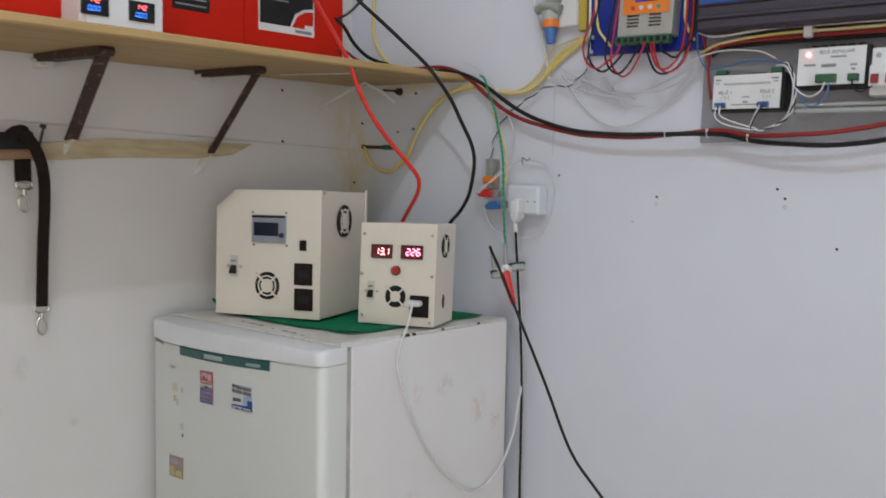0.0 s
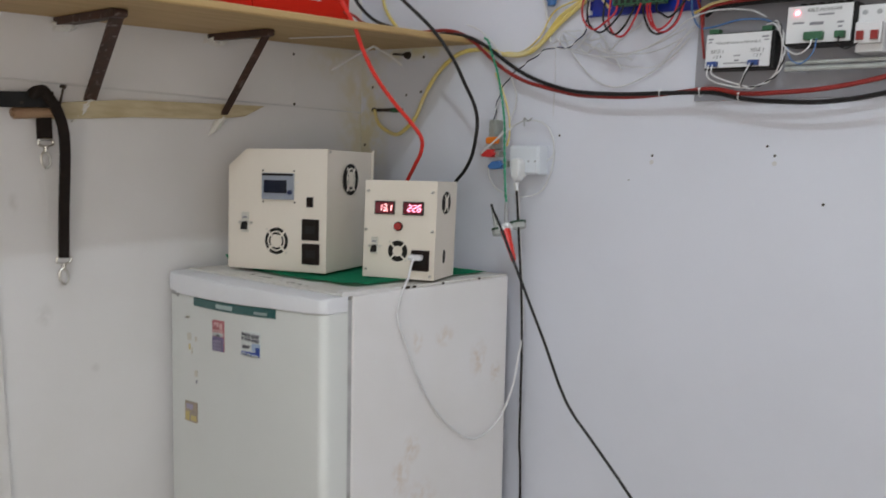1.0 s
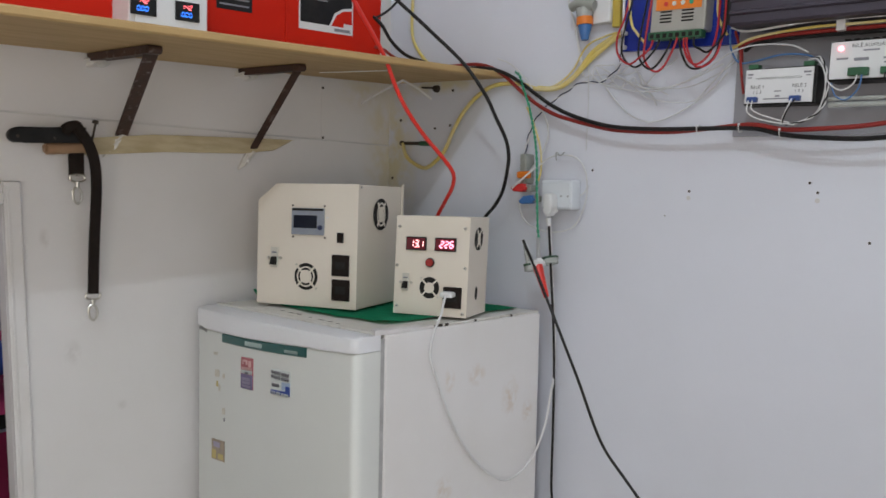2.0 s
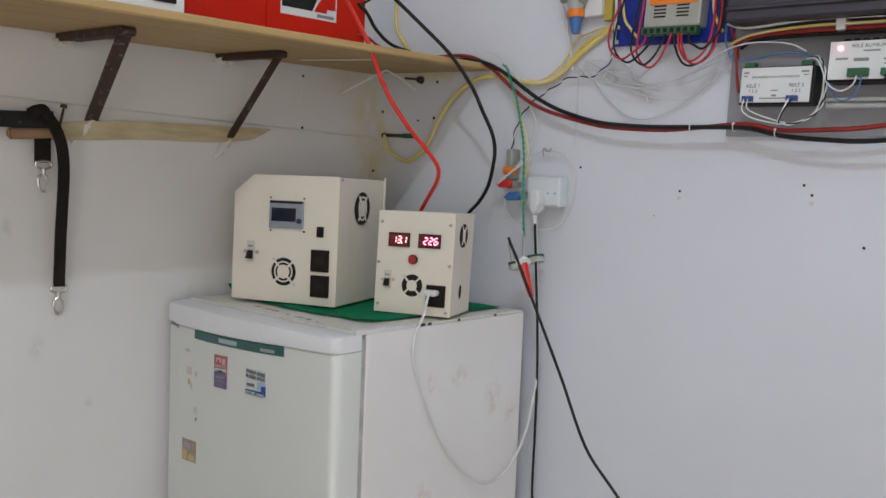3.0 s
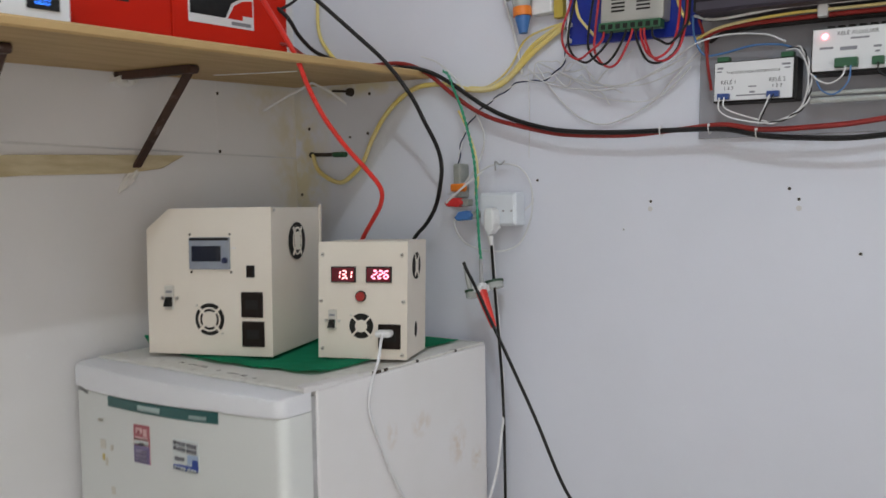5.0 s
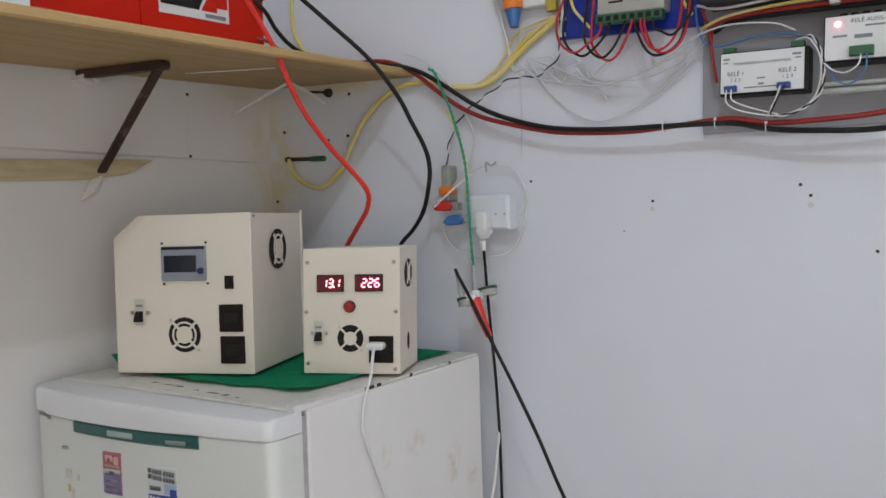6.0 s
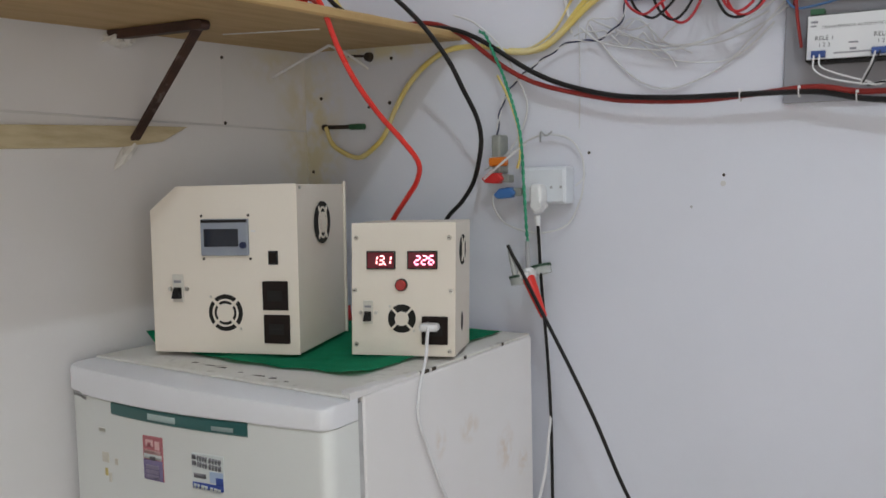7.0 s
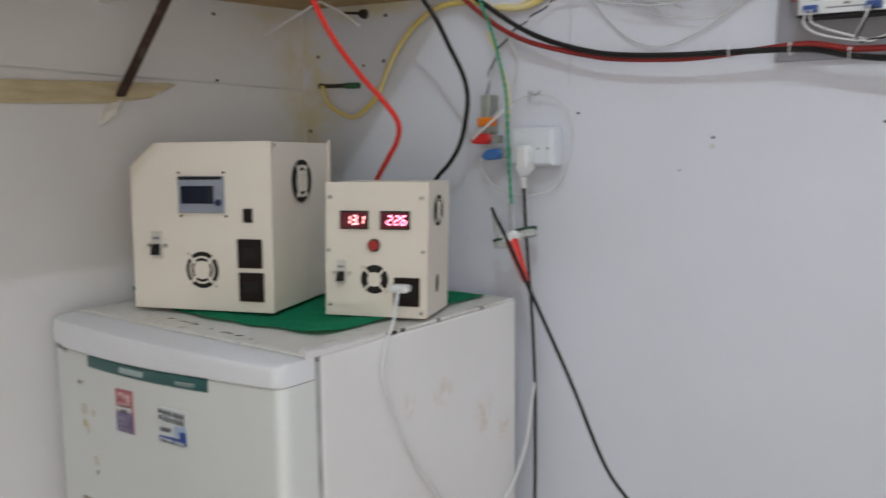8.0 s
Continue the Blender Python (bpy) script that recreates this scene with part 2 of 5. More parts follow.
BLUE_W = mat("blue_wire_sheath", (0.06, 0.16, 0.38), 0.4, second=(0.09, 0.20, 0.42), scale=30)
GREEN_T = mat("green_terminal", (0.02, 0.09, 0.04), 0.5, second=(0.03, 0.13, 0.06), scale=60)
GREEN_D = mat("dark_green_band", (0.02, 0.06, 0.035), 0.5)
NAVY = mat("navy_sheath", (0.014, 0.020, 0.065), 0.4, second=(0.02, 0.03, 0.09), scale=30)
BLUE_T = mat("blue_terminal", (0.03, 0.07, 0.25), 0.4)
BLUE_LBL = mat("blue_label_print", (0.02, 0.07, 0.30), 0.4, second=(0.03, 0.10, 0.36), scale=20, amount=0.5)
BLUE_B = mat("blue_board", (0.006, 0.022, 0.26), 0.35, second=(0.01, 0.035, 0.34), scale=20, amount=0.5)
ORANGE = mat("orange_plastic", (0.80, 0.22, 0.02), 0.4, second=(0.72, 0.18, 0.02), scale=20)
RED_C = mat("red_plastic", (0.58, 0.03, 0.03), 0.4)
BLUE_C = mat("blue_plastic", (0.05, 0.16, 0.42), 0.4)
ALU = mat("brushed_controller_shell", (0.42, 0.41, 0.38), 0.45, 0.2, second=(0.35, 0.34, 0.31), scale=30)
HEAT = mat("violet_grey_anodised", (0.056, 0.046, 0.066), 0.5, 0.2, second=(0.040, 0.034, 0.050), scale=14, amount=0.5)
TRAY = mat("grey_acrylic_board", (0.30, 0.30, 0.33), 0.3, second=(0.24, 0.24, 0.27), scale=6, amount=0.5, bump=0.04)
PINK = mat("pink_bedspread", (0.46, 0.04, 0.14), 0.9, second=(0.36, 0.03, 0.10), scale=8, amount=0.7, bump=0.5)
BLUE_F = mat("blue_fabric", (0.02, 0.06, 0.30), 0.9, second=(0.01, 0.04, 0.2), scale=14)
STRAP = dull(mat("dark_brown_webbing", (0.014, 0.010, 0.009), 0.8, second=(0.026, 0.018, 0.014), scale=60, bump=0.5, fine=900))
INK = mat("dark_ink", (0.03, 0.03, 0.035), 0.6)
INK_S = mat("grey_ink", (0.22, 0.22, 0.25), 0.6)
ST_RED = mat("red_print", (0.42, 0.13, 0.15), 0.5)
ST_VIOLET = mat("violet_print", (0.17, 0.14, 0.27), 0.5, second=(0.22, 0.17, 0.30), scale=60)
ST_BLUE = mat("blue_print", (0.03, 0.07, 0.32), 0.5)
ST_SKY = mat("pale_blue_print", (0.36, 0.46, 0.62), 0.5)
ST_TAN = mat("tan_photo_print", (0.42, 0.34, 0.24), 0.5, second=(0.30, 0.25, 0.20), scale=60, amount=0.9)
ST_YEL = mat("yellow_print", (0.55, 0.45, 0.17), 0.5)
ST_PINK = mat("pale_pink_print", (0.66, 0.42, 0.42), 0.5)
ST_LILAC = mat("pale_lilac_print", (0.36, 0.32, 0.46), 0.5)
GHOST = mat("sticker_residue", (0.62, 0.60, 0.54), 0.6, second=(0.55, 0.52, 0.45), scale=80)


# ---- building helpers ----
def thing(name, m=None, label="", category="", group="", kind=""):
    ob = new(name)
    ob.empty_display_size = 0.05
    if m is not None:
        ob.matrix_world = m
    return tagged(ob, label, category, group, kind)


def part(name, bm, material, parent=None, label="", smooth=False):
    me = bpy.data.meshes.new(name)
    bmesh.ops.recalc_face_normals(bm, faces=bm.faces)
    bm.to_mesh(me)
    bm.free()
    me.materials.append(material)
    if smooth:
        for p in me.polygons:
            p.use_smooth = True
        me.set_sharp_from_angle(angle=radians(40))
    ob = new(name, me)
    if parent is not None:
        ob.parent = parent
    if label:
        ob["label"] = label
    return ob


def single(name, bm, material, label, category, group="", kind="", smooth=False):
    return tagged(part(name, bm, material, None, "", smooth), label, category, group, kind)


def box(bm, x0, x1, y0, y1, z0, z1, bevel=0.0, m=None, seg=2):
    r = bmesh.ops.create_cube(bm, size=1.0)
    vs = r["verts"]
    for v in vs:
        v.co = Vector(((x0 + x1) / 2 + v.co.x * (x1 - x0), (y0 + y1) / 2 + v.co.y * (y1 - y0), (z0 + z1) / 2 + v.co.z * (z1 - z0)))
    if bevel:
        es = list({e for v in vs for e in v.link_edges})
        out = bmesh.ops.bevel(bm, geom=es, offset=bevel, segments=seg, affect="EDGES", profile=0.5)
        vs = list({v for f in out["faces"] for v in f.verts} | {v for v in vs if v.is_valid})
    if m is not None:
        for v in vs:
            v.co = m @ v.co
    return bm


def solid(*a, **k):
    return box(bmesh.new(), *a, **k)


def rod(bm, p0, p1, r0, r1=None, seg=14):
    r1 = r0 if r1 is None else r1
    p0, p1 = Vector(p0), Vector(p1)
    d = p1 - p0
    m = Matrix.Translation((p0 + p1) / 2) @ d.to_track_quat("Z", "Y").to_matrix().to_4x4()
    bmesh.ops.create_cone(bm, cap_ends=True, segments=seg, radius1=r0, radius2=r1, depth=d.length, matrix=m)
    return bm


def ring(bm, m, r_in, r_out, depth, a0=0.0, a1=360.0, seg=28):
    """A flat ring or arc in the plane of m, thick along its z."""
    full = a1 - a0 >= 360
    n = seg if full else seg + 1
    rows = []
    for i in range(n):
        a = radians(a0 + (a1 - a0) * i / seg)
        c, s = math.cos(a), math.sin(a)
        rows.append([bm.verts.new(m @ Vector((r * c, r * s, z))) for r, z in ((r_in, 0), (r_out, 0), (r_out, depth), (r_in, depth))])
    pairs = [(i, (i + 1) % n) for i in range(n if full else n - 1)]
    for i, j in pairs:
        for k in range(4):
            bm.faces.new((rows[i][k], rows[i][(k + 1) % 4], rows[j][(k + 1) % 4], rows[j][k]))
    if not full:
        bm.faces.new(rows[0])
        bm.faces.new(rows[-1][::-1])
    return bm


def spline(points, steps=8):
    p = [Vector(q) for q in points]
    p = [2 * p[0] - p[1]] + p + [2 * p[-1] - p[-2]]
    out = []
    for i in range(1, len(p) - 2):
        for k in range(steps):
            t = k / steps
            a, b, c, d = p[i - 1:i + 3]
            out.append(0.5 * ((2 * b) + (c - a) * t + (2 * a - 5 * b + 4 * c - d) * t * t + (3 * b - a - 3 * c + d) * t ** 3))
    out.append(p[-2])
    return out


def tube(points, r, seg=8, steps=8, bm=None, taper=None):
    bm = bm or bmesh.new()
    path = spline(points, steps) if steps > 1 else [Vector(q) for q in points]
    up = Vector((0.3, 0.9, 0.2)).normalized()
    last = None
    for i, p in enumerate(path):
        d = (path[min(i + 1, len(path) - 1)] - path[max(i - 1, 0)]).normalized()
        up = (up - d * up.dot(d))
        up = up.normalized() if up.length > 1e-4 else d.orthogonal().normalized()
        side = d.cross(up)
        rr = r if taper is None else r * taper(i / (len(path) - 1))
        row = [bm.verts.new(p + (up * math.cos(2 * math.pi * k / seg) + side * math.sin(2 * math.pi * k / seg)) * rr) for k in range(seg)]
        if last:
            for k in range(seg):
                bm.faces.new((last[k], last[(k + 1) % seg], row[(k + 1) % seg], row[k]))
        else:
            bm.faces.new(row[::-1])
        last = row
    bm.faces.new(last)
    return bm


def twisted(points, r, pitch, which, steps=10):
    """One strand of a twisted pair along a curve."""
    path = spline(points, steps)
    fine, run, out = [], 0.0, []
    for a, b in zip(path, path[1:]):
        k = max(1, int((b - a).length / (pitch / 7)))
        fine += [a.lerp(b, j / k) for j in range(k)]
    fine.append(path[-1])
    for i, p in enumerate(fine):
        d = (fine[min(i + 1, len(fine) - 1)] - fine[max(i - 1, 0)]).normalized()
        u = d.cross(Vector((0, 1, 0.05))).normalized()
        w = d.cross(u)
        run += (p - fine[i - 1]).length if i else 0
        a = 2 * math.pi * run / pitch + math.pi * which
        out.append(p + (u * math.cos(a) + w * math.sin(a)) * r)
    return tube(out, r, 6, 1)


def plate(pts, depth, m=None, bevel=0.0):
    """A flat polygon in x and z, thick along +y."""
    bm = bmesh.new()
    a = [bm.verts.new((x, 0, z)) for x, z in pts]
    b = [bm.verts.new((x, depth, z)) for x, z in pts]
    bm.faces.new(a)
    bm.faces.new(b[::-1])
    for i in range(len(pts)):
        j = (i + 1) % len(pts)
        bm.faces.new((a[i], a[j], b[j], b[i]))
    if bevel:
        bmesh.ops.bevel(bm, geom=[e for e in bm.edges], offset=bevel, segments=2, affect="EDGES", profile=0.5)
    if m is not None:
        bmesh.ops.transform(bm, matrix=m, verts=bm.verts)
    return bm


SEGS = {"0": "abcdef", "1": "bc", "2": "abdeg", "3": "abcdg", "4": "bcfg", "5": "acdfg", "6": "acdefg", "7": "abc", "8": "abcdefg", "9": "abcdfg"}


def digits(text, x, z, h, w, gap, y, thick, slant=0.12):
    """Seven-segment digits in the x-z plane, from lower left x, z."""
    bm = bmesh.new()

    def bar(ax, az, bx, bz, t):
        dx, dz = bx - ax, bz - az
        l = math.hypot(dx, dz)
        nx, nz = -dz / l * t / 2, dx / l * t / 2
        vs = []
        for px, pz in ((ax + nx, az + nz), (ax - nx, az - nz), (bx - nx, bz - nz), (bx + nx, bz + nz)):
            vs.append(bm.verts.new((px + slant * (pz - z), y, pz)))
        bm.faces.new(vs)
    for ch in text:
        if ch == ".":
            bar(x - gap * 0.6, z, x - gap * 0.6 + thick * 1.1, z, thick * 1.1)
            continue
        t2 = thick * 0.5
        ends = {"a": (t2, h, w - t2, h), "g": (t2, h / 2, w - t2, h / 2), "d": (t2, 0, w - t2, 0), "f": (0, h / 2 + t2, 0, h - t2),
                "b": (w, h / 2 + t2, w, h - t2), "e": (0, t2, 0, h / 2 - t2), "c": (w, t2, w, h / 2 - t2)}
        for s in SEGS[ch]:
            a, b, c, d = ends[s]
            bar(x + a, z + b, x + c, z + d, thick)
        x += w + gap
    return bm


def words(text, size, m, material, parent, name="lettering"):
    """Words in Blender's own font as a flat mesh; m carries the x-y plane to its place."""
    cu = bpy.data.curves.new(name, "FONT")
    cu.body, cu.size, cu.align_x, cu.align_y = text, size, "CENTER", "CENTER"
    tmp = bpy.data.objects.new("tmp", cu)
    me = bpy.data.meshes.new_from_object(tmp)
    bpy.data.objects.remove(tmp)
    me.name = name
    me.transform(m)
    me.materials.clear()
    me.materials.append(material)
    ob = new(name, me)
    ob.parent = parent
    return ob


def yz_bar(pts, x0, x1, bevel=0.002):
    bm = bmesh.new()
    a = [bm.verts.new((x0, y, z)) for y, z in pts]
    b = [bm.verts.new((x1, y, z)) for y, z in pts]
    bm.faces.new(a)
    bm.faces.new(b[::-1])
    for i in range(len(pts)):
        j = (i + 1) % len(pts)
        bm.faces.new((a[i], a[j], b[j], b[i]))
    if bevel:
        bmesh.ops.bevel(bm, geom=bm.edges[:], offset=bevel, segments=2, affect="EDGES", profile=0.5)
    return bm


FACE = Matrix.Rotation(radians(90), 4, "X")      # x-y plane to the x-z plane, facing -y


def at(x, y, z):
    return Matrix.Translation((x, y, z)) @ FACE


# ---- the room ----
WX, WY = -1.8, 2.435          # faces of the west and north walls
H = 3.5
wall_w = single("wall_west", yz_bar([(1.552, 0), (2.598, 0), (2.598, H), (1.4845, H), (1.4845, 1.915)], -1.835, WX - 0.006, 0.0), WALL_W, "white painted plasterboard wall with a doorway", "wall", kind="structure")
part("wall_section", solid(-1.84, WX - 0.006, -0.5, 0.64, 0, H), WALL_W, wall_w)
part("lintel", solid(-1.84, WX - 0.006, 0.64, 1.4843, 1.915, H), WALL_W, wall_w)
part("panel", yz_bar([(1.575, 0), (WY, 0), (WY, 2.0797), (-0.5, 2.0797), (-0.5, 1.955), (1.5065, 1.955)], WX - 0.006, WX, 0.0), WALL_W, wall_w)
part("panel", solid(WX - 0.006, WX, -0.5, 2.2074, 2.0833, H, 0.0008, seg=1), WALL_W, wall_w)
part("panel", solid(WX - 0.006, WX - 0.0008, 2.2085, WY + 0.002, 2.0833, H), WALL_W, wall_w)
part("joint_filler", solid(WX - 0.0058, WX + 0.0006, 2.2045, 2.2115, 2.0834, 2.30, 0.0004, seg=1), TRIM, wall_w, "white joint filler")
part("joint_filler", solid(WX - 0.0058, WX - 0.0016, -0.5, WY - 0.001, 2.0800, 2.0830), JOINT, wall_w, "grey-blue joint filler")
wall_n = single("wall_north", solid(-1.794, 1.15, WY + 0.006, 2.60, 0, H), WALL_N, "lilac-white painted board wall with old screw holes", "wall", kind="structure")
part("panel", solid(WX - 0.0007, -1.1680, WY, WY + 0.006, 0, H), WALL_N, wall_n)
part("panel", solid(-1.1680, 1.0, WY, WY + 0.006, 0, H), WALL_N, wall_n)
# unseen walls set close to bounce light, with made-up openings for the fill lamps
east = single("wall_east", solid(1.0, 1.15, -0.5, -0.15, 0, H), WALL_C, "plain cream wall, unseen, with a made-up opening for a fill lamp", "wall", kind="structure")
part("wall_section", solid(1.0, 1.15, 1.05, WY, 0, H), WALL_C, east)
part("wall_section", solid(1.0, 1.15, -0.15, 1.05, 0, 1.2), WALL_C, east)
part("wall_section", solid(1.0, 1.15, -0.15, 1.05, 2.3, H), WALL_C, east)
south = single("wall_south", solid(-1.84, -0.3, -0.65, -0.5, 0, H), WALL_C, "plain cream wall, unseen, with a made-up opening for a fill lamp", "wall", kind="structure")
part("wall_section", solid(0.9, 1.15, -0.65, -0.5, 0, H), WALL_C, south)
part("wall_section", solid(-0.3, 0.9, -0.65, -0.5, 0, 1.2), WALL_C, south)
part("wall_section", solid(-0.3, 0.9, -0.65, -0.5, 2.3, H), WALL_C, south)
single("floor", solid(-4.6, 1.15, -1.75, 2.60, -0.1, 0), FLOOR, "grey tiled floor", "floor", kind="structure")
single("ceiling", solid(-4.6, 1.15, -1.75, 2.60, H, H + 0.1), CEIL, "white painted ceiling", "ceiling", kind="structure")
single("bedroom_wall_west", solid(-4.6, -4.45, -1.75, 2.6, 0, H), LILAC, "lilac painted bedroom wall", "wall", kind="structure")
single("bedroom_wall_north", solid(-4.45, -1.8405, 2.45, 2.6, 0, H), LILAC, "lilac painted bedroom wall", "wall", kind="structure")
single("bedroom_wall_south", solid(-4.45, -1.8405, -1.75, -1.6, 0, H), LILAC, "lilac painted bedroom wall", "wall", kind="structure")

casing = thing("door_1", None, "white painted wooden door casing round an open doorway", "door frame", kind="structure")
for y0, y1 in ((1.4995, 1.530), (0.60, 0.645)):
    part("casing", plate([(y0, 0), (y1, 0), (y1, 1.954), (y0, 1.954)], 0.010, Matrix(((0, 1, 0, WX - 0.0005), (1, 0, 0, 0), (0, 0, 1, 0), (0, 0, 0, 1))), 0.002), TRIM, casing)
    for a, b, h in ((0.004, 0.010, 0.0118),):
        part("moulding", solid(WX + 0.0094, WX + h, y0 + a, y0 + b, 0, 1.945, 0.0014), TRIM, casing)
part("casing_head", solid(WX - 0.0005, WX + 0.0095, 0.6452, 1.4993, 1.912, 1.953, 0.002), TRIM, casing)
part("moulding", solid(WX + 0.0094, WX + 0.0135, 0.6452, 1.4993, 1.920, 1.932, 0.0014), TRIM, casing)
part("jamb", solid(-1.837, WX - 0.001, 1.4990, 1.5078, 0, 1.9118, 0.001), TRIM, casing)
part("jamb", solid(-1.842, WX - 0.001, 0.6405, 0.66, 0, 1.9118, 0.002), TRIM, casing)
# the old frame leans out of plumb
for ob in casing.children:
    ob.data.transform(Matrix(((1, 0, 0, 0), (0, 1, -0.035, 0.0425), (0, 0, 1, 0), (0, 0, 0, 1))))

# bedroom beyond the doorway
bed = thing("bunk_bed", None, "high bunk bed with a pink bedspread in the next room", "bed")
bm = bmesh.new()
for i in range(25):
    for j in range(7):
        z = (1.335 + 0.03 * noise.noise((i * 0.4, j * 0.5, 2)), 1.33, 1.27, 1.24)[min(j, 3)] if j < 4 else 1.24
        bm.verts.new((-3.9 + (0.0, 0.3, 0.7, 1.02, 1.04, 1.04, 1.04)[j], 0.5 + i * 0.075, z))
bm.verts.ensure_lookup_table()
for i in range(24):
    for j in range(3):
        bm.faces.new([bm.verts[i * 7 + j], bm.verts[i * 7 + j + 1], bm.verts[i * 7 + j + 8], bm.verts[i * 7 + j + 7]])
bmesh.ops.delete(bm, geom=[v for v in bm.verts if not v.link_faces], context="VERTS")
part("bedspread", bm, PINK, bed, smooth=True)
# black slab put in for the shaded gap below the bedspread
part("mattress", solid(-3.9, -2.885, 0.5, 2.3, 1.19, 1.24, 0.01), BLACK, bed)
bm = bmesh.new()
rows = []
for i in range(49):
    y = 0.5 + i * 0.0375
    rows.append([bm.verts.new((-2.87 + 0.018 * math.sin(i * 0.9) * k / 5 + 0.01 * math.sin(i * 2.3 + k), y, 1.185 - 0.2 * k)) for k in range(6)])
for a, b in zip(rows, rows[1:]):
    for k in range(5):
        bm.faces.new((a[k], a[k + 1], b[k + 1], b[k]))
bmesh.ops.solidify(bm, geom=bm.faces[:], thickness=0.008)
part("drape", bm, PINK, bed, smooth=True)
for x, y in ((-3.85, 0.55), (-2.93, 0.55), (-3.85, 2.25), (-2.93, 2.25)):
    part("post", solid(x - 0.025, x + 0.025, y - 0.025, y + 0.025, 0, 1.2, 0.004), IRON, bed)
bm = bmesh.new()
bmesh.ops.create_uvsphere(bm, u_segments=20, v_segments=12, radius=1)
for v in bm.verts:
    v.co = Vector((-3.15 + 0.16 * v.co.x, 1.82 + 0.30 * v.co.y, 1.375 + 0.055 * v.co.z + 0.012 * noise.noise(v.co * 2)))
single("cushion", bm, BLUE_F, "blue fabric cushion on the pink bunk bed", "cushion", smooth=True)


# ---- shelf, brackets and batteries ----
SH = Matrix(((1, 0, 0, WX), (0, 1, 0, 1.586), (-0.052, 0.046, 1, 2.2072), (0, 0, 0, 1)))   # wall line, along the wall, up from the underside


def on_shelf(bm):
    bmesh.ops.transform(bm, matrix=SH, verts=bm.verts)
    return bm


bm = bmesh.new()
rows = []
for i in range(61):
    v = -1.5 + i * (0.847 + 1.5) / 60
    wob = 0.0025 * noise.noise((v * 6, 0, 0)) + 0.001 * noise.noise((v * 40, 3, 0))
    rows.append([bm.verts.new((u + (wob if u > 0.1 else 0), v, w)) for u, w in ((0.002, 0), (0.396, 0), (0.399, 0.003), (0.399, 0.012), (0.396, 0.015), (0.002, 0.015))])
for a, b in zip(rows, rows[1:]):
    for k in range(6):
        bm.faces.new((a[k], a[(k + 1) % 6], b[(k + 1) % 6], b[k]))
bm.faces.new(rows[0])
bm.faces.new(rows[-1][::-1])
single("shelf_board", on_shelf(bm), WOOD, "long raw pine shelf board carrying red batteries", "shelf")

for y, reach, wide, drop, skew in ((1.642, 0.262, 0.026, 0.160, 0.055), (1.975, 0.236, 0.018, 0.185, 0.030)):
    v = y - 1.586
    br = thing("shelf_bracket", None, "rusty brown iron shelf bracket with paint spots", "bracket", "brackets under the shelf")
    t = 0.005
    part("arm", on_shelf(solid(0.004, reach - 0.0075, v - wide / 2, v + wide / 2, -0.0155, -0.0005, 0.0012)), RUST, br)
    bm = bmesh.new()
    top, low = Vector((reach - 0.006, v, -0.0045)), Vector((0.006, v + skew, -drop))
    d = (low - top).normalized()
    across = Vector((0, 1, 0))
    nrm = d.cross(across).normalized()
    ms = Matrix(((d.x, across.x, nrm.x, top.x), (d.y, across.y, nrm.y, top.y), (d.z, across.z, nrm.z, top.z), (0, 0, 0, 1)))
    part("brace", on_shelf(solid(0, (low - top).length, -wide / 2, wide / 2, -t, 0, 0.0012, m=ms)), RUST, br)
    part("bend", on_shelf(rod(bmesh.new(), (reach - 0.0075, v - wide / 2 + 0.0003, -0.008), (reach - 0.0075, v + wide / 2 - 0.0003, -0.008), 0.0074, seg=20)), RUST, br, smooth=True)
    bm = bmesh.new()
    bmesh.ops.create_icosphere(bm, subdivisions=4, radius=1)
    for q in bm.verts:
        k = 1 + 0.55 * noise.noise(q.co * 1.7 + Vector((y * 9, 0, 0))) + 0.25 * noise.noise(q.co * 4.5 + Vector((y * 5, 2, 0)))
        q.co = Vector((0.006 + 0.034 * max(-0.3, q.co.x) * k, v + 0.006 + 0.021 * q.co.y * k, -0.013 + 0.0125 * q.co.z * k))
    part("plaster", on_shelf(bm), PLASTER, br, "lumpy white plaster on the wall end", smooth=True)
    bm = bmesh.new()
    bmesh.ops.create_icosphere(bm, subdivisions=4, radius=1)
    for q in bm.verts:
        k = 1 + 0.5 * noise.noise(q.co * 1.9 + Vector((y * 7, 4, 0))) + 0.3 * noise.noise(q.co * 5 + Vector((y * 3, 1, 0)))
        along, over = q.co.z * 0.036, q.co.y * 0.0080 * k * (1.15 + 0.5 * q.co.z)
        q.co = Vector((0.004 + 0.009 * q.co.x * k, low.y - 0.014 + 0.66 * along + 0.75 * over, low.z - 0.016 + 0.75 * along - 0.66 * over))
    part("plaster", on_shelf(bm), PLASTER, br, "white plaster smear running down the wall", smooth=True)


def battery(y0, y1, u1, deep, high, tag):
    b = thing("battery", None, tag, "battery", "batteries on the shelf")
    part("case", on_shelf(solid(u1 - deep, u1, y0 - 1.586, y1 - 1.586, 0.0155, high - 0.02, 0.002)), RED_BAT, b)
    part("lid", on_shelf(solid(u1 - deep + 0.002, u1 - 0.002, y0 - 1.584, y1 - 1.588, high - 0.0195, high, 0.005)), RED_BAT, b)
    for k in (0.25, 0.75):
        yy = y0 + (y1 - y0) * k - 1.586
        part("terminal", on_shelf(rod(bmesh.new(), (u1 - 0.05, yy, high), (u1 - 0.05, yy, high + 0.018), 0.009, 0.008)), SILVER, b)
    return b


